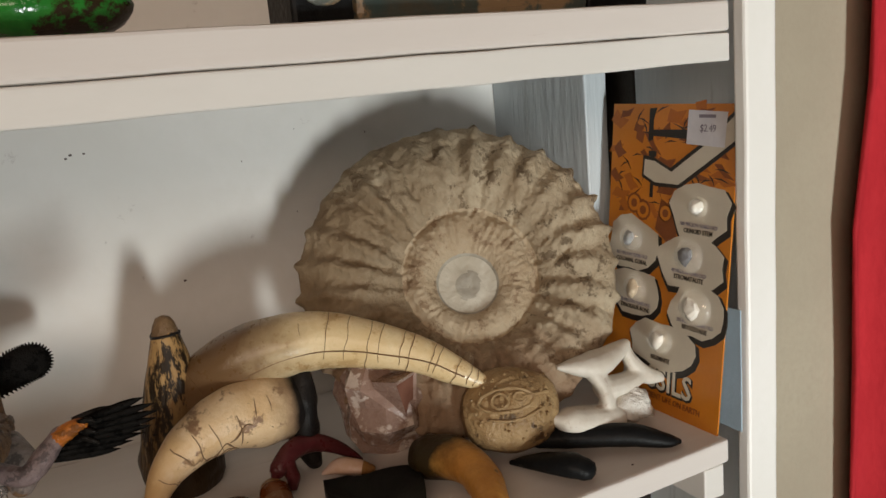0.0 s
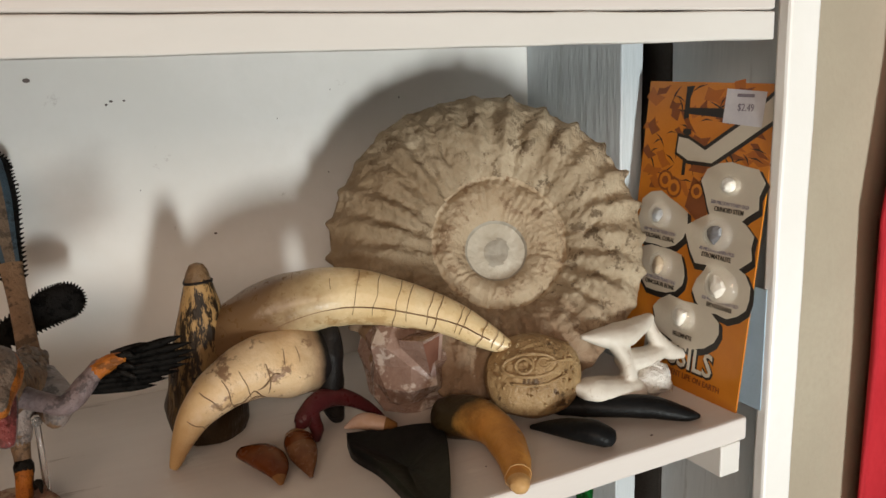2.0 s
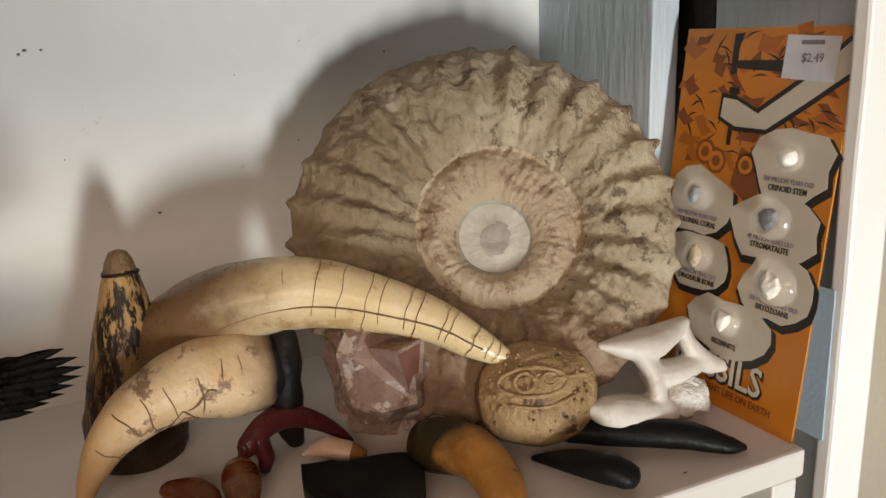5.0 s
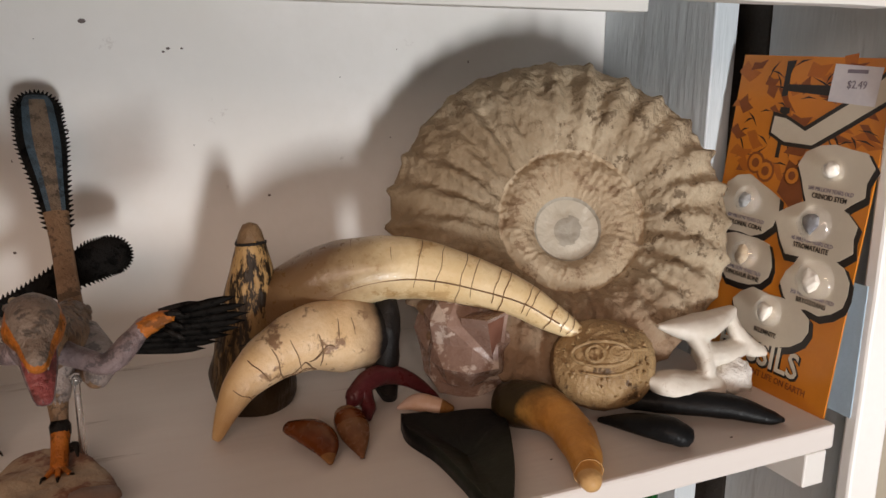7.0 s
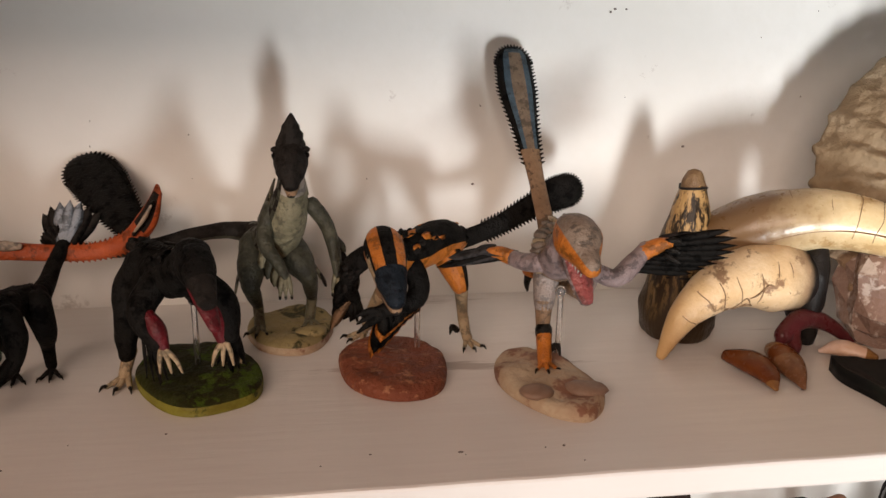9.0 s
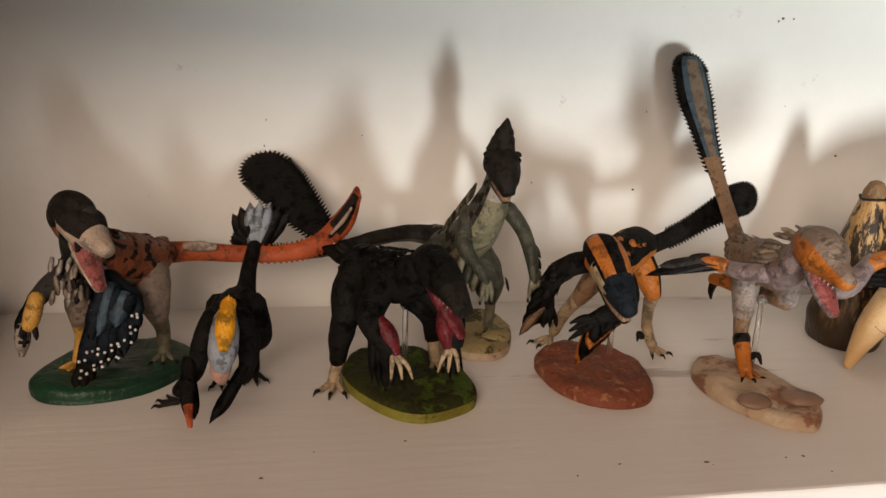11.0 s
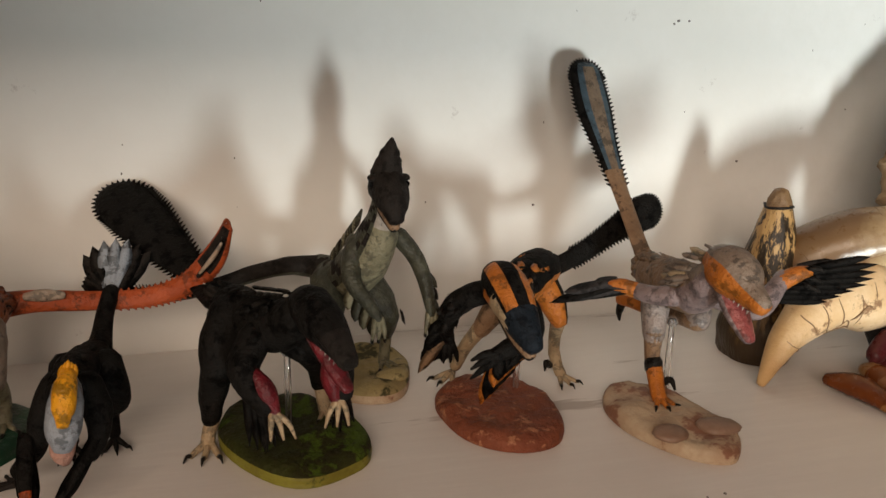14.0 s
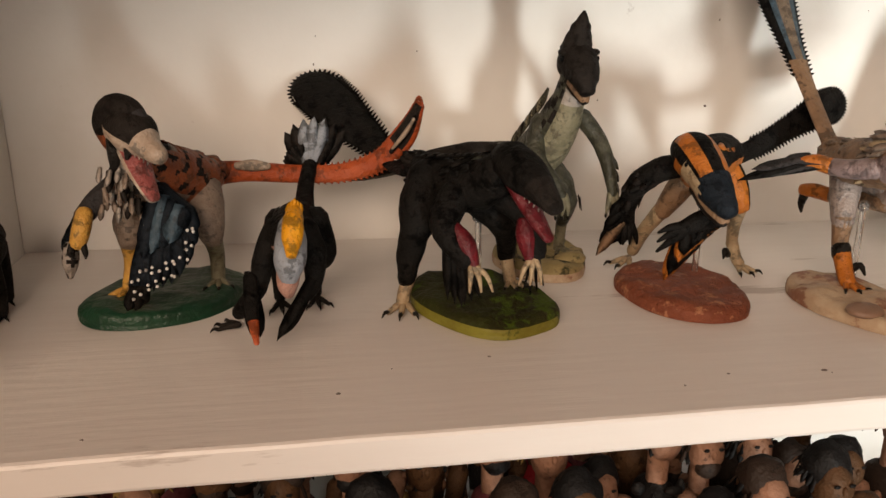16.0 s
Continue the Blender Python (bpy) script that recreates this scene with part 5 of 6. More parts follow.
t([(-0.311, -0.112, 1.222), (-0.310, -0.116, 1.213), (-0.3095, -0.118, 1.2085)], [0.0036, 0.0034, 0.0034], "cream_skin", seg=10, n=3)
sc.foot((-0.3095, -0.116, S + 0.007), (0.1, -1), 0.010, "cream_skin")
# arms: black feathers outside, crimson within
for sh, el, wr, tip, out in (((-0.3435, -0.141, 1.262), (-0.3495, -0.150, 1.250), (-0.341, -0.158, 1.236), (-0.3425, -0.158, 1.2115), -1), ((-0.3205, -0.1395, 1.262), (-0.3085, -0.1465, 1.2515), (-0.3065, -0.152, 1.236), (-0.306, -0.149, 1.2125), 1)):
    t([sh, el, wr], [0.0078, 0.0072, 0.005], lambda u, a: "black_plumage", seg=16, n=5, rough=0.08)
    t([vec(el) + vec((-out * 0.0035, -0.003, 0)), (vec(el) + vec(wr)) / 2 + vec((-out * 0.0042, -0.003, 0)), vec(wr) + vec((-out * 0.0035, -0.002, -0.002))], [0.0035, 0.0048, 0.0026], "crimson", seg=12, n=4)
    wing(sc, el, wr, [vec(tip) + vec((out * (0.006 - 0.0025 * i), 0.004 - 0.001 * i, 0.002 * abs(i - 2))) for i in range(6)], "black_plumage", (out, -0.6, 0), 0.0062)
    for dx in (-0.0026, 0.001, 0.0045):
        t([vec(wr) + vec((-out * 0.002, -.002, -.001)), vec(wr) + vec((-out * .004 + dx, -.005, -.006)), vec(wr) + vec((-out * .005 + dx * 1.5, -.005, -.0140))], [0.0015, 0.0013, 0.0006], "cream_skin", seg=8, n=3)
for k in range(30):
    r2 = random.Random(500 + k)
    u, s = r2.random(), r2.choice((-1, 1))
    p = vec((-0.326, -0.149, 1.279)) * (1 - u) + vec((-0.348, -0.115, 1.272)) * u
    sc.blade(p + vec((s * .006, 0, .004)), p + vec((s * .010, .009, .001)), 0.005, "black_plumage", (s * .5, 0, 1), 0.0006)
sc.make("dinosaur_figure", None, "black feathered dinosaur figure with an open crimson mouth", "figure", group="dinosaur figures", origin=(-0.3245, -0.1185, S + 0.008))

# small bowing black figure with a yellow crest, on the bare shelf
sc = Sculpt()
t = sc.tube
t([(-0.4135, -0.098, 1.2435), (-0.4160, -0.115, 1.2475), (-0.4190, -0.134, 1.2490), (-0.4210, -0.150, 1.2490), (-0.4195, -0.163, 1.2515)], [0.0055, 0.0075, 0.0090, 0.0082, 0.0062], lambda u, a: "black_plumage" if a < .62 or a > .9 else "flesh", seg=22, n=5, rough=0.08)
t([(-0.4135, -0.098, 1.2435), (-0.4130, -0.085, 1.2470), (-0.4120, -0.074, 1.2535), (-0.4095, -0.062, 1.2610)], [0.0062, 0.0050, 0.0044, 0.0042], "black_plumage", seg=14, n=5)
shag(sc, [(-0.4140, -0.105, 1.2455), (-0.4190, -0.134, 1.2500), (-0.4200, -0.160, 1.2515)], [0.0062, 0.0090, 0.0066], 60, 0.0075, ("black_plumage", "dark_grey"), 48)
for k in range(9):                    # dark barred side vane of the tail
    a = -1.3 + 0.2 * k
    sc.blade((-0.4110, -0.060, 1.2600), (-0.4140 + 0.0105 * math.sin(a), -0.056, 1.2600 + 0.0125 * math.cos(a)), 0.0058, "black_plumage" if k % 2 else "dark_grey", (0, -1, 0.2), 0.0009)
for k in range(7):
    a = (k - 3) * 0.28
    sc.blade((-0.4095, -0.063, 1.256), (-0.406 + 0.022 * math.sin(a), -0.050, 1.262 + 0.024 * math.cos(a)), 0.0085, "blue_grey" if k in (2, 3, 4) else "dark_grey", (0, -1, 0.2), 0.0008)
sc.tube([(-0.4185, -0.161, 1.2560), (-0.4185, -0.170, 1.2510), (-0.4192, -0.175, 1.2440), (-0.4198, -0.176, 1.2385)], [0.0055, 0.0068, 0.0066, 0.0045], "blue_grey", seg=20, n=5, rough=0.06)
sc.tube([(-0.4198, -0.173, 1.2405), (-0.4205, -0.174, 1.2345), (-0.4205, -0.171, 1.2290)], [0.0052, 0.0046, 0.0026], "flesh", seg=14, n=5)
sc.tube([(-0.4165, -0.1660, 1.2650), (-0.4168, -0.1735, 1.2620), (-0.4175, -0.1785, 1.2555), (-0.4182, -0.1800, 1.2495)], [0.0026, 0.0042, 0.0044, 0.0026], "crest_yellow", seg=14, n=5, rough=0.2, freq=220)
for k in range(5):
    sc.blade((-0.4170 + .0010 * (k - 2), -0.1700, 1.2610), (-0.4160 + .0012 * (k - 2), -0.1670, 1.2700 - .0010 * abs(k - 2)), 0.0030, "crest_yellow", (0, -1, .3), 0.0007)
for s in (-1, 1):
    sc.blob((-0.4190 + s * 0.0064, -0.1725, 1.2480), (0.0011,) * 3, "eye_black", seg=8, rings=6)
t([(-0.4255, -0.146, 1.2510), (-0.4310, -0.149, 1.2390), (-0.4350, -0.148, 1.2240), (-0.4450, -0.139, 1.2085)], [0.0058, 0.0052, 0.0044, 0.0034], "black_plumage", seg=16, n=5, rough=0.1)
sc.foot((-0.4455, -0.1395, S), (-0.8, 0.35), 0.0095, "dark_grey")
t([(-0.4375, -0.153, 1.2310), (-0.4368, -0.166, 1.2215), (-0.4345, -0.180, 1.2105)], [0.0032, 0.0030, 0.0012], lambda u, a: "rust_bright" if u > .6 else "black_plumage", seg=14, n=5, flat=0.5)
wing(sc, (-0.4385, -0.152, 1.2330), (-0.4355, -0.158, 1.2260), [(-0.4372, -0.174, 1.2120), (-0.4350, -0.178, 1.2100), (-0.4325, -0.176, 1.2125)], lambda i: ("black_plumage", "orange_skin", "black_plumage")[i], (0.3, -0.9, 0.3), 0.0055)
t([(-0.4135, -0.149, 1.2510), (-0.4092, -0.152, 1.2405), (-0.4095, -0.156, 1.2300), (-0.4125, -0.161, 1.2240)], [0.0066, 0.0060, 0.0044, 0.0030], "black_plumage", seg=16, n=5, rough=0.1)
wing(sc, (-0.4070, -0.154, 1.2360), (-0.4115, -0.160, 1.2260), [(-0.4215, -0.176, 1.2155), (-0.4262, -0.1800, 1.2115), (-0.4235, -0.177, 1.2130)], lambda i: "dark_grey" if i == 2 else "black_plumage", (-0.3, -0.9, 0.3), 0.0058)
for hx, kx, fx, fy in ((-0.4090, -0.4040, -0.4090, -0.1080), (-0.4240, -0.4280, -0.4270, -0.1120)):
    t([(hx, -0.120, 1.2470), (kx, -0.125, 1.2320), (fx, fy - .002, 1.2180), (fx, fy, 1.2050)], [0.0080, 0.0058, 0.0038, 0.0030], "black_plumage", seg=14, n=5)
    sc.foot((fx, fy, S), (0.15, -1), 0.0095, "dark_grey")
sc.make("dinosaur_figure", None, "small black bird-like figure bowing low with a yellow crest", "figure", group="dinosaur figures", origin=(-0.415, -0.14, S))

# rust coloured figure with spotted blue wing, on a dark green base
display_base((-0.483, -0.1005), 0.0375, 0.0345, "base_dark", "base_dark", "dark green glossy round base", seed=14, squash=0.06, h=0.009, skew=0.38)
sc = Sculpt()
t = sc.tube


def speckle(a_, b_, k=0.25, f=330):
    return lambda u, a: b_ if noise.noise(Vector((u * 16, math.cos(6.28 * a) * 3.4, math.sin(6.28 * a) * 3.4))) > k else a_


t([(-0.4605, -0.069, 1.260), (-0.466, -0.080, 1.2605), (-0.474, -0.094, 1.264), (-0.482, -0.108, 1.270), (-0.4875, -0.117, 1.279), (-0.4895, -0.121, 1.287)], [0.0082, 0.0125, 0.0148, 0.0142, 0.0115, 0.0095],
  lambda u, a: "white_throat" if 0.6 < a < 0.9 and u > .45 else speckle("rust", "dark_grey", 0.24)(u, a), seg=64, n=14, rough=0.06)
raptor_head(sc, (-0.4905, -0.1235, 1.2945), (-0.4735, -0.1405, 1.284), (-0.4775, -0.1425, 1.266), 0.0100, "cheek_cream", "cheek_cream", "mouth_pink", "cheek_cream", cap="dark_grey")
t([(-0.498, -0.117, 1.286), (-0.4985, -0.119, 1.295), (-0.494, -0.1225, 1.302), (-0.486, -0.1275, 1.3015), (-0.480, -0.132, 1.2955)], [0.0042, 0.0062, 0.0066, 0.0055, 0.0032], lambda u, a: "rust" if u < .2 else "grey_plumage" if u > .75 else "dark_grey", seg=18, n=5)
t([(-0.4945, -0.1275, 1.292), (-0.4945, -0.129, 1.283), (-0.4955, -0.1275, 1.276)], [0.0032, 0.003, 0.0018], "claw_black", seg=10, n=4)
t([(-0.4885, -0.1325, 1.295), (-0.487, -0.1345, 1.288), (-0.488, -0.1345, 1.282)], [0.0026, 0.0024, 0.0012], "claw_black", seg=10, n=4)
for k in range(44):                    # white ruff
    r2 = random.Random(700 + k)
    p = vec((-0.493 + r2.uniform(-.009, .012), -0.127 + r2.uniform(-.004, .006), 1.268 + r2.uniform(-.012, .010)))
    sc.blade(p, p + vec((r2.uniform(-.002, .002), -0.003, -0.007)), 0.0028, ("white_throat", "grey_skin", "dark_grey")[k % 3], (0, -1, .3), 0.0005)
shag(sc, [(-0.4605, -0.069, 1.260), (-0.474, -0.094, 1.265), (-0.4875, -0.117, 1.280)], [0.0085, 0.0146, 0.0112], 150, 0.006, ("rust", "rust", "dark_grey", "grey_skin"), 49)
paddle(sc, [(-0.4605, -0.069, 1.260), (-0.443, -0.066, 1.260), (-0.418, -0.064, 1.2575), (-0.393, -0.0645, 1.2575), (-0.373, -0.0665, 1.2635), (-0.359, -0.070, 1.2775), (-0.3515, -0.0735, 1.2935)], [0.0066, 0.0056, 0.005, 0.005, 0.0058, 0.0068, 0.0034],
       lambda u, e: "dark_grey" if 0.46 < u < 0.62 and e < 0.75 else "rust_bright", "rust_bright", (0, -1, 0.4), flat=0.55, bristle=0.0016, n=7, rim_from=0.3)
t([(-0.4475, -0.0695, 1.2638), (-0.4395, -0.0685, 1.2636), (-0.4315, -0.068, 1.2628)], [0.002, 0.0032, 0.002], "cheek_cream", seg=10, n=4)
t([(-0.3665, -0.0735, 1.270), (-0.3585, -0.0755, 1.2805), (-0.3535, -0.077, 1.290)], [0.0012, 0.0018, 0.001], "claw_black", seg=10, n=4)
t([(-0.3655, -0.0745, 1.272), (-0.359, -0.0768, 1.2805), (-0.3545, -0.0782, 1.288)], [0.0008, 0.0013, 0.0008], "cheek_cream", seg=8, n=4)
for k in range(15):
    sc.spike((-0.3695 + 0.0013 * k, -0.0715, 1.2625 + 0.0000 * k + 0.00155 * max(0, k - 2)), (0.8, -0.2, -0.35), 0.0018, 0.0007, "white_spot")
# legs
t([(-0.464, -0.089, 1.256), (-0.4605, -0.101, 1.245), (-0.459, -0.101, 1.234)], [0.0105, 0.0088, 0.0056], "grey_skin", seg=16, n=4, rough=0.08)
t([(-0.459, -0.101, 1.235), (-0.4585, -0.0915, 1.222), (-0.4585, -0.0945, 1.2095)], [0.005, 0.004, 0.0036], "pale_belly", seg=12, n=4)
sc.foot((-0.4585, -0.0935, S + 0.007), (0.1, -1), 0.011, "pale_belly")
t([(-0.489, -0.092, 1.256), (-0.496, -0.103, 1.246), (-0.498, -0.104, 1.235)], [0.0105, 0.0088, 0.0056], "grey_skin", seg=16, n=4, rough=0.08)
t([(-0.498, -0.104, 1.236), (-0.4985, -0.099, 1.223), (-0.5005, -0.103, 1.2105)], [0.005, 0.0042, 0.0036], "yellow_skin", seg=12, n=4)
sc.foot((-0.5005, -0.102, S + 0.007), (-0.4, -1), 0.0115, "yellow_skin")
# arms
t([(-0.496, -0.117, 1.267), (-0.5055, -0.1205, 1.2605), (-0.5125, -0.1245, 1.253)], [0.006, 0.0052, 0.0044], "grey_plumage", seg=14, n=4, rough=0.1)
wing(sc, (-0.503, -0.119, 1.263), (-0.514, -0.125, 1.252), [(-0.516, -0.122, 1.2505), (-0.520, -0.123, 1.245), (-0.5225, -0.1245, 1.240), (-0.5225, -0.126, 1.236)], lambda i: "slate_blue" if i % 2 else "black_plumage", (-.3, -1, .2), 0.0075)
t([(-0.5105, -0.1275, 1.256), (-0.512, -0.1315, 1.249), (-0.5135, -0.1335, 1.2435)], [0.0038, 0.0042, 0.0036], "yellow_skin", seg=12, n=4)
for dx in (-.0022, .0022):
    t([(-0.5135 + dx, -0.134, 1.243), (-0.5135 + dx * 1.5, -0.1355, 1.2395), (-0.5125 + dx, -0.1355, 1.237)], [0.0017, 0.0013, 0.0004], "claw_black", seg=7, n=3)
t([(-0.5185, -0.127, 1.240), (-0.519, -0.129, 1.233), (-0.5195, -0.130, 1.227)], [0.0036, 0.0036, 0.0015], speckle("white_throat", "dark_grey", 0.05), seg=12, n=4)
# big spotted wing in front
el, wr = vec((-0.478, -0.122, 1.262)), vec((-0.466, -0.124, 1.252))
t([(-0.481, -0.113, 1.264), el, wr], [0.0065, 0.0058, 0.005], "slate_blue", seg=14, n=4)
tips = [(-0.494, -0.134, 1.213), (-0.4905, -0.1345, 1.2145), (-0.487, -0.135, 1.217), (-0.483, -0.1355, 1.2195), (-0.479, -0.1355, 1.221), (-0.475, -0.1355, 1.2225), (-0.471, -0.135, 1.2255), (-0.467, -0.134, 1.231), (-0.4645, -0.133, 1.2385), (-0.4635, -0.132, 1.246)]
wing(sc, el + vec((0, -0.004, 0.002)), wr + vec((0.001, -0.004, 0.004)), tips, lambda i: "slate_blue", (0, -1, 0.25), 0.0082, thick=0.0011)
wing(sc, el + vec((0, -0.006, 0.004)), wr + vec((0, -0.006, 0.005)), [vec(q) * 0.55 + el * 0.45 + vec((0, -0.005, 0)) for q in tips[::2]], lambda i: "teal_rim" if i % 2 else "slate_blue", (0, -1, 0.25), 0.009, thick=0.0011)
wing(sc, (-0.491, -0.1335, 1.222), (-0.486, -0.1345, 1.222), [(-0.4955, -0.135, 1.2105), (-0.492, -0.1355, 1.2105), (-0.489, -0.1355, 1.213)], "black_plumage", (0, -1, 0.25), 0.006)
for i, q in enumerate(tips):
    for k in range(2, 6 if i < 7 else 5):
        f = 0.50 + 0.09 * k
        base_ = el * (1 - i / 9) + wr * (i / 9)
        p = base_ * (1 - f) + vec(q) * f + vec((0.0012 * (-1) ** k, -0.0058, 0.0012))
        if f < 0.98 and (i + k) % 5:
            sc.blob(p, (0.0008, 0.0006, 0.0008), "white_spot", seg=7, rings=5)
sc.make("dinosaur_figure", None, "rust and slate feathered dinosaur figure with a white-spotted wing", "figure", group="dinosaur figures", origin=(-0.4845, -0.0855, S + 0.009))

# dark figure at the end of the row, mostly out of view
sc = Sculpt()
t = sc.tube
t([(-0.572, -0.075, 1.232), (-0.5685, -0.088, 1.236), (-0.565, -0.102, 1.232), (-0.5625, -0.113, 1.226)], [0.006, 0.0088, 0.0088, 0.0058], "dark_grey", seg=16, n=5, rough=0.1)
t([(-0.5625, -0.113, 1.227), (-0.5605, -0.121, 1.222), (-0.5595, -0.127, 1.2165)], [0.0055, 0.005, 0.0026], "rust", seg=14, n=4)
for x, y in ((-0.5725, -0.084), (-0.5635, -0.087), (-0.5695, -0.106), (-0.5595, -0.108)):
    t([(x * .6 - 0.5665 * .4, y, 1.231), (x, y, 1.215), (x, y - .001, S + .003)], [0.005, 0.0038, 0.0034], "dark_grey", seg=12, n=4)
    sc.foot((x, y, S), (0.1, -1), 0.006, "dark_grey")
sc.make("animal_figure", None, "small dark brown animal figure standing on the shelf", "figure", group="dinosaur figures", origin=(-0.567, -0.095, S))

# ---- the fossil card ----
M["card_orange"] = mat("orange_card", (0.60, 0.21, 0.015), 0.4, (0.54, 0.18, 0.012), 25, 0.6, 300, 0.04, coat=0.2)
M["card_brown"] = mat("brown_ink", (0.24, 0.07, 0.015), 0.45, (0.2, 0.055, 0.012), 60, bump=0.02)
M["card_rust"] = mat("rust_ink", (0.42, 0.125, 0.012), 0.45, (0.38, 0.11, 0.012), 60, bump=0.02)
M["ink"] = mat("black_ink", (0.018, 0.014, 0.012), 0.4, bump=0.02)
M["card_cream"] = mat("cream_ink", (0.60, 0.55, 0.45), 0.45, (0.55, 0.5, 0.41), 40, bump=0.03)
M["card_edge"] = mat("raw_card_edge", (0.62, 0.57, 0.49), 0.8)
M["sticker"] = mat("white_sticker", (0.66, 0.66, 0.70), 0.4, (0.58, 0.58, 0.63), 90, bump=0.05)
M["print_grey"] = mat("faded_print", (0.22, 0.20, 0.25), 0.6)
M["gem_grey"] = mat("grey_stone", (0.30, 0.31, 0.31), 0.3, (0.16, 0.17, 0.18), 150, bump=0.4)
M["gem_dark"] = mat("dark_stone", (0.06, 0.065, 0.075), 0.3, (0.12, 0.12, 0.13), 150, bump=0.4)
M["gem_tan"] = mat("tan_stone", (0.45, 0.36, 0.24), 0.5, (0.34, 0.26, 0.17), 150, bump=0.4)
M["gem_white"] = mat("white_stone", (0.74, 0.72, 0.66), 0.45, (0.6, 0.57, 0.5), 150, bump=0.4)
M["paper_blue"] = mat("pale_blue_paper", (0.42, 0.55, 0.66), 0.7, (0.38, 0.5, 0.6), 40)

TL, TR, BR = vec((0.2752, -0.1305, 1.4005)), vec((0.2768, -0.2378, 1.3995)), vec((0.2546, -0.2378, 1.2005))
BL = TL + BR - TR
CU, CV = BR - BL, TL - BL
CW, CH = np.linalg.norm(CU), np.linalg.norm(CV)
eu, ev_ = CU / CW, CV / CH
ev_ = ev_ - eu * (ev_ @ eu)
ev_ /= np.linalg.norm(ev_)
en = np.cross(eu, ev_)
BL = BL + vec((0, 0, S + 0.0008 - BL[2])) * 1.0
CARD = Matrix(((*[float(k) for k in (eu[0], ev_[0], en[0])], float(BL[0])), (float(eu[1]), float(ev_[1]), float(en[1]), float(BL[1])), (float(eu[2]), float(ev_[2]), float(en[2]), float(BL[2])), (0, 0, 0, 1)))


def card_part(name, sc, parent, label=""):
    """Links shapes drawn in the card's own plane (across, up, out) as a part of it."""
    return sc.make(name, parent, label, smooth=False)


def poly(sc, pts, z0, z1, name):
    n = len(pts)
    sc.add([(p[0], p[1], z0) for p in pts] + [(p[0], p[1], z1) for p in pts], [tuple(n + k for k in range(n))] + [(k, (k + 1) % n, n + (k + 1) % n, n + k) for k in range(n)], name)


def uv(u, v):
    return (u * CW, (1 - v) * CH)


def patch(u, v, hw, hh, seed, n=15, grow=0.0):
    r2 = random.Random(seed)
    out = []
    for k in range(n):
        a = -2 * math.pi * k / n
        q = 1 + r2.uniform(-.13, .13)
        x, y = uv(u, v)
        ca, sa = math.cos(-a), math.sin(-a)
        e = (abs(ca) ** 3 + abs(sa) ** 3) ** (-1 / 3)
        out.append((x + (hw * CW + grow) * q * ca * e ** .7, y + (hh * CH + grow) * q * sa * e ** .7))
    return out


def lettering(name, text, size, u, v, z, material, parent, squeeze=1.0, align="CENTER", thick=0.00012, bold=0.0):
    """Raised print set in the built-in font."""
    cu = bpy.data.curves.new(name, "FONT")
    cu.body, cu.size, cu.align_x, cu.extrude, cu.offset = text, size, align, thick, bold
    cu.resolution_u = 2
    tmp = bpy.data.objects.new(name, cu)
    scene.collection.objects.link(tmp)
    bpy.context.view_layer.update()
    me = bpy.data.meshes.new_from_object(tmp.evaluated_get(bpy.context.evaluated_depsgraph_get()))
    bpy.data.objects.remove(tmp)
    me.materials.clear()
    me.materials.append(M[material])
    ob = new(name, me)
    ob.parent = parent
    x, y = uv(u, v)
    ob.matrix_basis = Matrix.Translation((x, y, z)) @ Matrix.Diagonal((squeeze, 1, 1, 1))
    return ob


card = tagged(new("fossil_card"), "orange printed card of mounted fossil chips leaning on the side", "card")
card.matrix_world = CARD
sc = Sculpt()
poly(sc, [(0, 0), (CW, 0), (CW, CH), (0, CH)], -0.0012, 0.0, "card_orange")
sc.add([(0, 0, -0.0012), (0, CH, -0.0012), (CW, CH, -0.0012), (CW, 0, -0.0012)], [(0, 1, 2, 3)], "card_edge")
card_part("card_sheet", sc, card)
sc = Sculpt()                         # drawn rocks of the upper third
r2 = random.Random(21)
for k in range(48):
    u, v = r2.uniform(.04, .96), r2.uniform(.02, .36)
    w, h = r2.uniform(.04, .10), r2.uniform(.012, .03)
    x, y = uv(u, v)
    a = r2.uniform(-.9, .6)
    tri_ = [(-w, -h * .3), (w * .2, -h), (w, h * .2), (w * .1, h * .35), (-w * .5, h)]
    poly(sc, [(x + (p * math.cos(a) - q * 1.9 * math.sin(a)) * CW, y + (p * math.sin(a) + q * 1.9 * math.cos(a)) * CW) for p, q in tri_], 0, 0.00008 + k * 0.000003, "card_brown" if k % 2 else "card_rust")
for k in range(55):
    u, v = r2.uniform(.03, .9), r2.uniform(.03, .38)
    x, y = uv(u, v)
    a, L_ = r2.uniform(-1.2, 1.2), r2.uniform(.006, .018)
    d = vec((math.cos(a), math.sin(a)))
    nn = vec((-d[1], d[0]))
    p = vec((x, y))
    q = [p, p + d * L_ * .5 + nn * .0016, p + d * L_, p + d * L_ * .5 + nn * .0005]
    poly(sc, [tuple(w) for w in q], 0, 0.00019, "ink")
for u, v, r in ((.23, .325, .05), (.31, .345, .05), (.50, .345, .045)):
    for q, m, z in ((1.3, "card_brown", .0002), (1.0, "card_orange", .00026), (.55, "card_brown", .0003)):
        poly(sc, [(uv(u, v)[0] + r * q * CW * math.cos(6.283 * k / 12), uv(u, v)[1] + r * q * CW * math.sin(6.283 * k / 12)) for k in range(12)], 0, z, m)
poly(sc, [uv(*p) for p in ((.42, .40), (.46, .30), (.62, .34), (.58, .46))][::-1], 0, 0.0002, "card_brown")
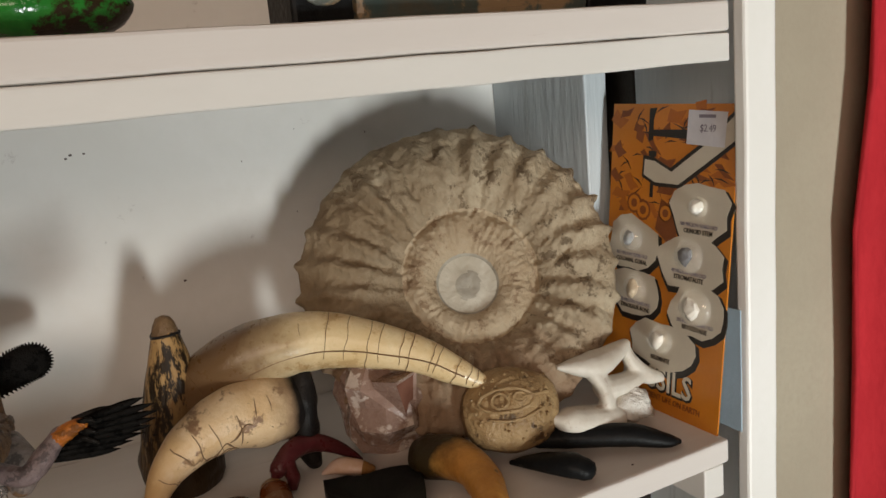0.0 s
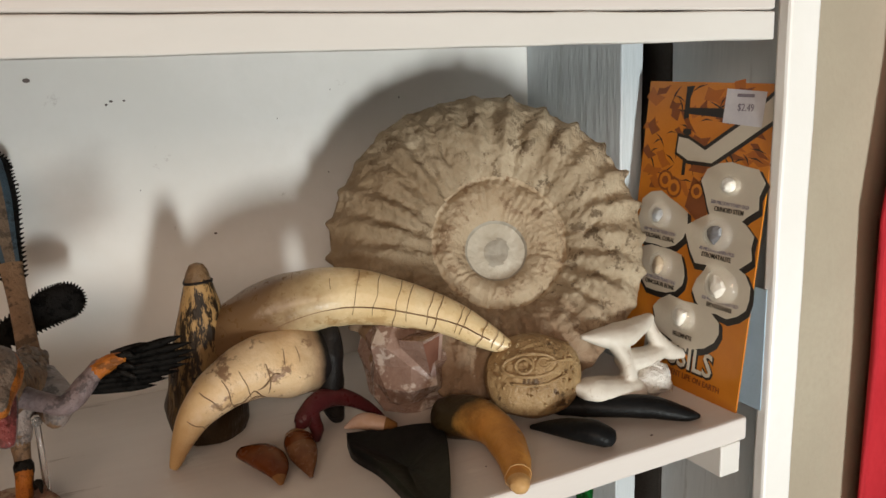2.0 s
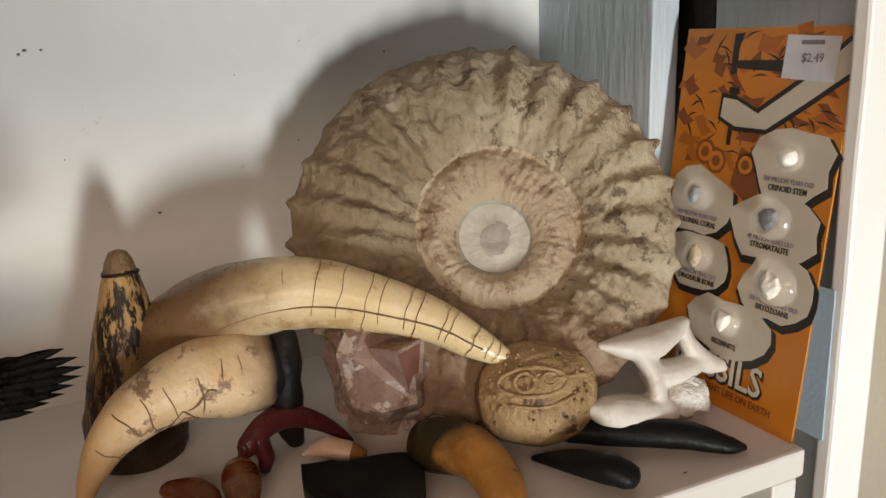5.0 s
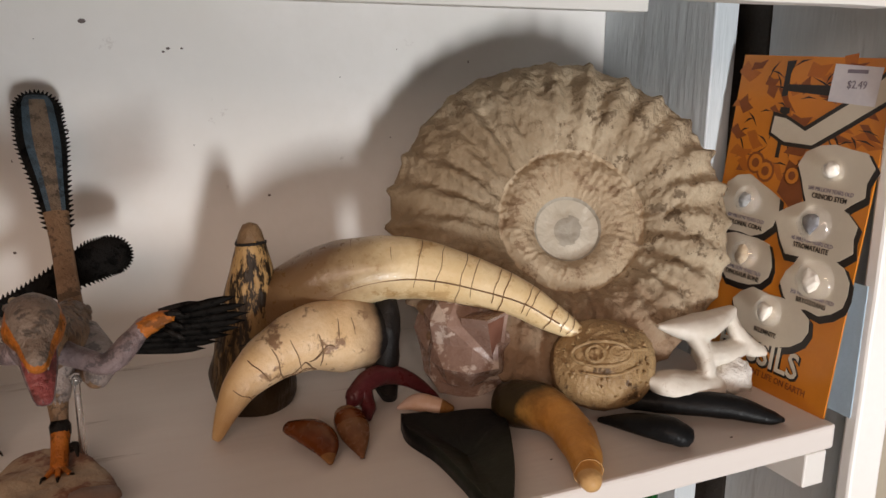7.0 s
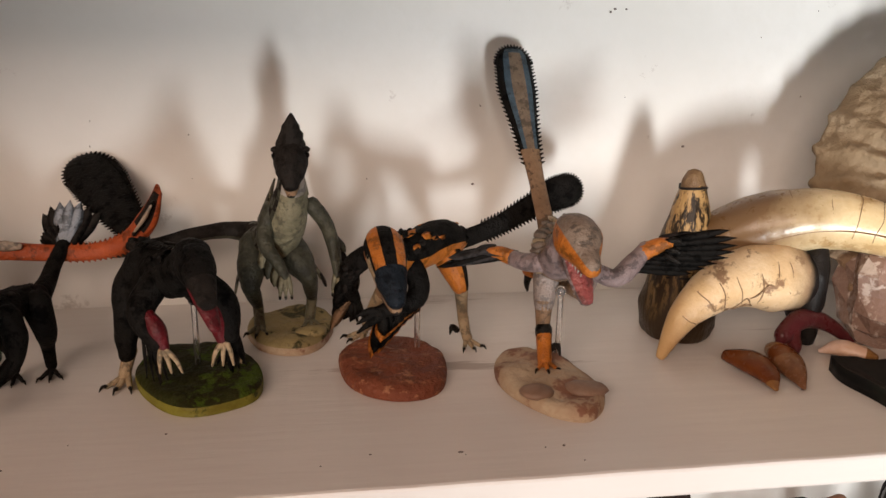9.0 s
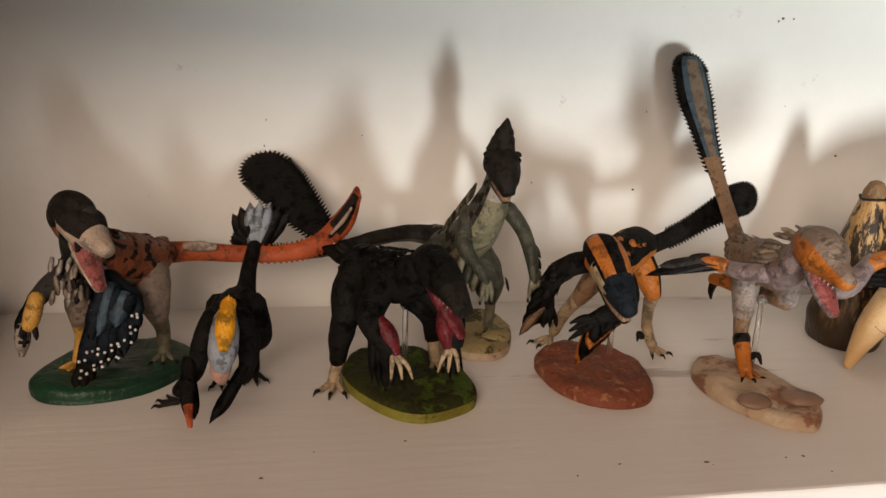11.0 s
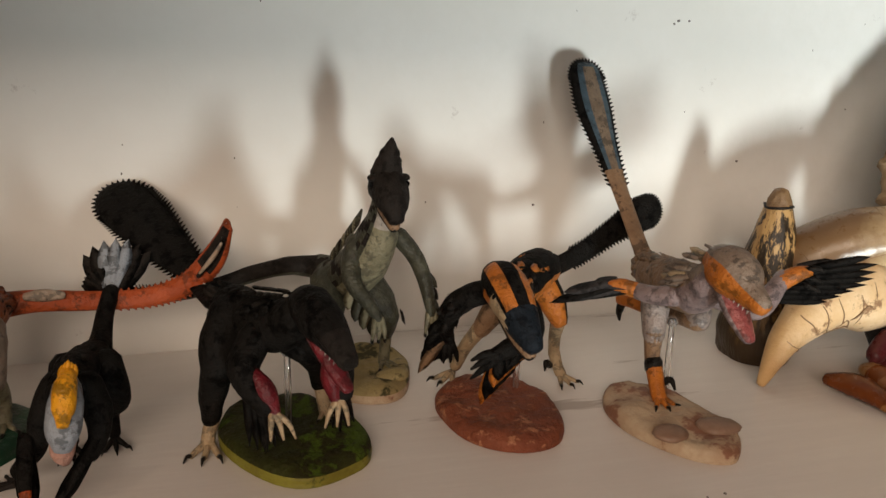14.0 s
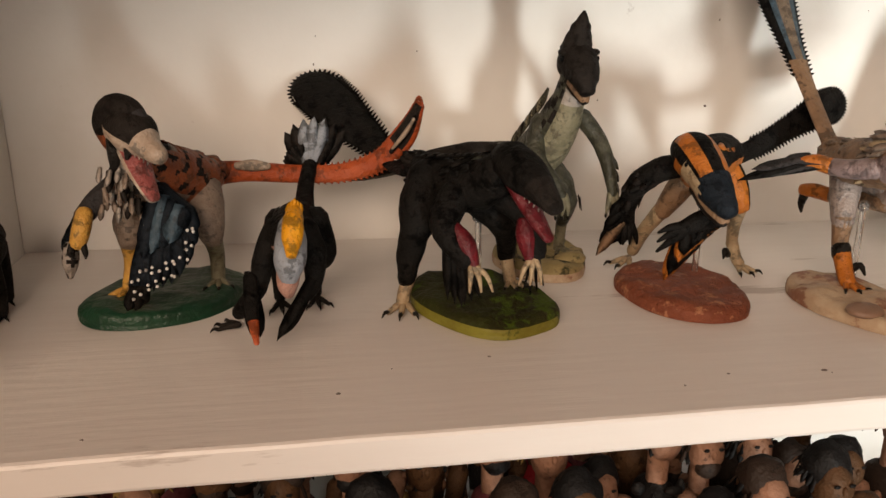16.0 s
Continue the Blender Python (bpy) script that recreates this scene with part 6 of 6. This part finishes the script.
sc.make("rock_drawing", card, "brown drawn rocks", kind="stuff", smooth=False)
sc = Sculpt()                         # drawn hammer, and a plain pale band
for pts, m, z in (([(.325, .015), (.385, .012), (.36, .05), (.365, .115), (.325, .12)], "ink", .00028), ([(.36, .082), (.66, .078), (.66, .108), (.36, .102)], "ink", .00028),
                  ([(.29, .165), (.39, .172), (.52, .20), (.78, .105), (1.0, .005), (1.0, .115), (.80, .19), (.60, .262), (.40, .262), (.285, .235)], "ink", .0003),
                  ([(.305, .178), (.39, .182), (.53, .212), (.80, .113), (1.0, .02), (1.0, .10), (.79, .178), (.59, .25), (.40, .25), (.30, .228)], "card_cream", .00036),
                  ([(.335, .15), (.40, .15), (.40, .166), (.385, .17), (.385, .30), (.36, .30), (.36, .17), (.335, .166)], "ink", .00034)):
    poly(sc, [uv(*p) for p in pts][::-1], 0, z, m)
card_part("hammer_drawing", sc, card, "black drawn hammer over a pale band")
items = ((.765, .330, .235, .092, "500 MILLION YEARS OLD", "CRINOID STEM", "gem_white", .0045, 1), (.235, .462, .205, .092, "400 MILLION YEARS OLD", "COLONIAL CORAL", "gem_grey", .0065, 2),
         (.715, .485, .26, .085, "40 MILLION YEARS OLD", "STROMATALITE", "gem_dark", .0075, 3), (.29, .625, .215, .083, "70 MILLION YEARS OLD", "DINOSAUR BONE", "gem_tan", .0065, 4),
         (.785, .640, .255, .083, "350 MILLION YEARS OLD", "BRYOZOANS", "gem_white", .0085, 5), (.53, .775, .26, .078, "", "BELEMNITE", "gem_white", .0065, 6))
for u, v, hw, hh, age, kind_, gem, gs, seed in items:
    sc = Sculpt()
    hw = min(hw, .985 - u)
    poly(sc, patch(u + .012, v + .012, hw, hh, seed, grow=0.0016), 0, 0.00042 + seed * 1e-5, "ink")
    poly(sc, patch(u, v, hw, hh, seed), 0, 0.00055 + seed * 1e-5, "card_cream")
    pt = card_part("label_patch", sc, card, "cream rock-shaped label with a black outline")
    x, y = uv(u, v - hh * .22)
    sc = Sculpt()
    sc.blob((x, y, 0.0035), (gs * .62, gs * .8, 0.003), gem, seg=9, rings=6, rough=0.5, freq=170)
    g = sc.make("fossil_chip", pt, "small mounted fossil chip", smooth=False)
    sc = Sculpt()
    sc.blob((x, y, 0.0006), (gs * 1.5, gs * 1.4, 0.0075), "clear", seg=20, rings=12)
    b = sc.make("blister", pt, "clear plastic bubble")
    b.visible_shadow = False
    if age:
        lettering("print", age, 0.0034, u, v + hh * .47, 0.0007, "print_grey", pt, 0.8)
    lettering("print", kind_, 0.0042, u, v + hh * .70, 0.0007, "ink", pt, 0.82, bold=0.00005)
lettering("title", "FOSSILS", 0.0215, .50 + .006, .925 + .004, 0.0003, "ink", card, 0.86, bold=0.0011)
lettering("title", "FOSSILS", 0.0215, .50, .925, 0.0005, "card_cream", card, 0.86, bold=0.0003)
lettering("subtitle", "RECORD OF ANCIENT LIFE ON EARTH", 0.0054, .49, .962, 0.0003, "card_brown", card, 0.86, bold=0.00006)
sc = Sculpt()
poly(sc, [uv(*p) for p in ((.64, .018), (.92, .024), (.915, .128), (.635, .122))][::-1], 0, 0.0005, "sticker")
for u0, u1, v0, v1 in ((.72, .84, .032, .042),):
    poly(sc, [uv(*p) for p in ((u0, v0), (u1, v0), (u1, v1), (u0, v1))][::-1], 0, 0.0006, "print_grey")
st = card_part("price_sticker", sc, card, "white price sticker")
lettering("print", "$2.49", 0.0062, .79, .083, 0.00062, "print_grey", st, 0.9)
sc = Sculpt()
box(sc, (0.2695, -0.2435, S + 0.0005), (0.2703, -0.200, S + 0.078), "paper_blue", 0)
pb = sc.make("paper_sheet", None, "pale blue paper sheet standing behind the card", "paper", origin=(0.27, -0.22, S), smooth=False)

# ---- the compartment below: a crowd of dolls, as plain shapes ----
for n, c in (("doll_skin", (0.42, 0.22, 0.14)), ("doll_tan", (0.30, 0.15, 0.08)), ("doll_dark", (0.045, 0.028, 0.02)), ("doll_brown", (0.13, 0.065, 0.03)), ("doll_black", (0.012, 0.011, 0.011)),
             ("doll_gold", (0.45, 0.28, 0.09)), ("doll_red", (0.38, 0.02, 0.03)), ("doll_silver", (0.45, 0.46, 0.48)), ("doll_maroon", (0.22, 0.06, 0.07)), ("doll_green", (0.01, 0.22, 0.035)), ("doll_band", (0.012, 0.035, 0.018)), ("doll_white", (0.7, 0.68, 0.66))):
    M[n] = mat(n, tuple(k * .8 for k in c), 0.6, tuple(k * .45 for k in c), 130, 0.9, 400, 0.5, dark=tuple(k * .2 for k in c), dark_scale=120, dark_cut=0.66, spec=0.2)
FLOOR2 = 0.958


def doll(x, y, top, skin, hair, cloth, trim, seed, raised=False, cape=False):
    """A plain upright shape: legs, trunk, arms and a round head with a cap of hair."""
    sc = Sculpt()
    r2 = random.Random(seed)
    h = top - FLOOR2
    k = h / 0.19 * (0.66 if not cape else 0.8)
    for s in (-1, 1):
        sc.tube([(x + s * .012 * k, y, FLOOR2 + .004), (x + s * .010 * k, y, FLOOR2 + h * .25), (x + s * .008 * k, y, FLOOR2 + h * .47)], [.007 * k, .008 * k, .010 * k], cloth, seg=10, n=3)
        sh = (x + s * .021 * k, y, FLOOR2 + h * .74)
        if raised and s > 0:
            sc.tube([sh, (x + .037, y - .006, FLOOR2 + h * .90), (x + .060, y - .008, FLOOR2 + h * .925)], [.0085 * k, .0085 * k, .0075 * k], skin, seg=10, n=4)
            sc.tube([(x + .060, y - .008, FLOOR2 + h * .925), (x + .070, y - .009, FLOOR2 + h * .93)], [.0056, .0056], "doll_band", seg=12, n=2)
            sc.tube([(x + .071, y - .009, FLOOR2 + h * .932), (x + .081, y - .010, FLOOR2 + h * .938), (x + .089, y - .010, FLOOR2 + h * .943)], [.0044, .0034, .0042], skin, seg=10, n=3)
        else:
            sc.tube([sh, (x + s * .027 * k, y - .004, FLOOR2 + h * .6), (x + s * .024 * k, y - .012, FLOOR2 + h * .48)], [.0075 * k, .006 * k, .005 * k], skin, seg=10, n=3)
    sc.tube([(x, y, FLOOR2 + h * .46), (x, y, FLOOR2 + h * .6), (x, y, FLOOR2 + h * .75), (x, y, FLOOR2 + h * .8)], [.015 * k, .015 * k, .020 * k, .008 * k], lambda u, a: trim if .3 < u < .4 or a < .06 else (cloth if u < .85 else skin), seg=16, n=4, flat=.7)
    hz = top - .021 * k
    sc.tube([(x, y, FLOOR2 + h * .78), (x, y, hz - .01 * k)], [.007 * k, .007 * k], skin, seg=10, n=2)
    sc.blob((x, y - .003, hz - .004 * k), (.0120 * k, .0130 * k, .0165 * k), skin, seg=14, rings=10, rough=0.12, freq=160)
    sc.blob((x, y + .004 * k, hz + .004 * k), (.0148 * k, .0150 * k, .0158 * k), hair, seg=18, rings=12, rough=0.22, freq=150)
    if seed % 2:
        sc.blob((x, y - .011 * k, hz - .013 * k), (.009 * k, .006 * k, .0075 * k), hair, seg=10, rings=7, rough=0.3)
    sc.blob((x, y - .016 * k, hz - .001 * k), (.0022 * k, .003 * k, .0032 * k), skin, seg=8, rings=6)
    for s in (-1, 1):
        sc.blob((x + s * .005 * k, y - .0155 * k, hz + .0025 * k), (.0024 * k, .0012 * k, .0012 * k), "doll_black", seg=6, rings=4)
    shag(sc, [(x, y + .006 * k, hz - .006 * k), (x, y + .004 * k, hz + .006 * k), (x, y + .001 * k, hz + .014 * k)], [.0145 * k, .0150 * k, .009 * k], 34, 0.011 * k, (hair, hair, "doll_black"), seed, -1, 0.0042 * k, 0.5)
    for j in range(7):                # collar, straps and badges
        a = r2.uniform(3.3, 6.1)
        q = r2.uniform(.62, .8)
        sc.blob((x + .017 * k * math.cos(a), y + .013 * k * math.sin(a), FLOOR2 + h * q), (.0045 * k * r2.uniform(.6, 1.5), .003 * k, .004 * k * r2.uniform(.5, 1.4)), r2.choice((trim, cloth, "doll_black", skin)), seg=8, rings=5, rough=.4)
    if cape:
        for j in range(46):
            a = 2 * math.pi * j / 46 + r2.uniform(-.1, .1)
            m = r2.choice((hair, "doll_black", "doll_black", "doll_dark", cloth, cloth, trim if r2.random() < .4 else "doll_black"))
            sc.tube([(x + .006 * math.cos(a), y + .006 * math.sin(a), top + .002), (x + .017 * math.cos(a), y + .017 * math.sin(a), top - .012), (x + .020 * math.cos(a), y + .020 * math.sin(a), top - .08)], [.0012, .0018, .0013 + r2.uniform(0, .0012)], m, seg=6, n=3)
    return sc.make("doll", None, "small plain upright doll crowded on the shelf below", "doll", group="dolls on the lower shelf", origin=(x, y, FLOOR2))


r3 = random.Random(77)
skins = ["doll_skin", "doll_tan", "doll_skin", "doll_brown"]
hairs = ["doll_dark", "doll_black", "doll_brown", "doll_gold", "doll_dark", "doll_black", "doll_black", "doll_dark"]
cloths = ["doll_black", "doll_dark", "doll_maroon", "doll_brown", "doll_red", "doll_black"]
trims = ["doll_silver", "doll_white", "doll_red", "doll_gold", "doll_silver"]
k = 0
for row, y in enumerate((-0.222, -0.182, -0.140)):
    x = -0.555 + 0.012 * row
    while x < (-0.105, -0.12, -0.14)[row]:
        doll(x, y + r3.uniform(-.006, .006), 1.160 + r3.uniform(-.022, .016) - (0.006 if row == 0 else 0), r3.choice(skins), r3.choice(hairs), r3.choice(cloths), r3.choice(trims), k)
        x += r3.uniform(.023, .033)
        k += 1
doll(-0.082, -0.205, 1.166, "doll_skin", "doll_dark", "doll_red", "doll_white", 900, raised=True)
for j, (x, y, c, t_) in enumerate(((0.062, -0.205, "doll_maroon", "doll_silver"), (0.100, -0.195, "doll_black", "doll_red"), (0.128, -0.21, "doll_red", "doll_maroon"))):
    doll(x, y, 1.158 + .004 * j, ("doll_maroon", "doll_dark", "doll_red")[j], ("doll_black", "doll_maroon", "doll_red")[j], c, t_, 950 + j, cape=True)
sc = Sculpt()
r2 = random.Random(9)
sc.tube([(0.180, -0.185, FLOOR2 + .001), (0.180, -0.185, FLOOR2 + .03)], [.02, .012], "doll_dark", seg=14, n=2)
for j in range(16):
    a = r2.uniform(0, 6.28)
    z = FLOOR2 + .04 + .15 * j / 16
    sc.blade((0.180, -0.185, z - .01), (0.180 + .02 * math.cos(a), -0.185 + .018 * math.sin(a), z + .012), .012, "doll_green", (math.cos(a), math.sin(a), .6), .001)
sc.tube([(0.180, -0.185, FLOOR2 + .02), (0.180, -0.185, FLOOR2 + .19)], [.003, .002], "doll_green", seg=8, n=3)
sc.make("toy_plant", None, "bright green plastic toy plant on the shelf below", "toy plant", origin=(0.18, -0.185, FLOOR2))

# ---- things on the shelf above ----
ZU = 1.4556
M["green_glaze"] = mat("glossy_green_glaze", (0.01, 0.12, 0.02), 0.15, (0.03, 0.22, 0.03), 60, 0.9, 200, 0.2, dark=(0.03, 0.02, 0.01), dark_scale=40, dark_cut=0.55)
M["mottled"] = mat("mottled_dark_stone", (0.10, 0.085, 0.06), 0.35, (0.05, 0.09, 0.09), 35, 0.9, 200, 0.3, dark=(0.30, 0.21, 0.12), dark_scale=30, dark_cut=0.54)
sc = Sculpt()
sc.blob((-0.078, -0.200, ZU + 0.013), (0.040, 0.024, 0.0128), "green_glaze", seg=28, rings=16, rough=0.16, freq=60)
sc.blob((-0.098, -0.198, ZU + 0.030), (0.018, 0.016, 0.014), "green_glaze", seg=20, rings=12, rough=0.2, freq=70)
sc.make("green_ornament", None, "glossy dark green glazed ornament on the upper shelf", "ornament", origin=(-0.078, -0.2, ZU))
sc = Sculpt()
box(sc, (0.0225, -0.225, ZU + 0.0003), (0.0515, -0.190, ZU + 0.055), "black_tooth", 0.002)
sc.blob((0.037, -0.2255, ZU + 0.014), (0.010, 0.002, 0.006), "mottled", seg=12, rings=8, rough=.3)
sc.make("dark_box", None, "small black box with a mottled front on the upper shelf", "box", origin=(0.037, -0.2, ZU), smooth=False)
sc = Sculpt()
box(sc, (0.054, -0.220, ZU + 0.0003), (0.187, -0.180, ZU + 0.048), "mottled", 0.004)
sc.make("stone_slab", None, "mottled brown and teal polished stone slab on the upper shelf", "stone", origin=(0.12, -0.2, ZU), smooth=False)
sc = Sculpt()
box(sc, (0.190, -0.215, ZU + 0.0003), (0.232, -0.180, ZU + 0.04), "black_tooth", 0.002)
sc.make("dark_box", None, "plain black box at the end of the upper shelf", "box", origin=(0.21, -0.2, ZU), smooth=False)
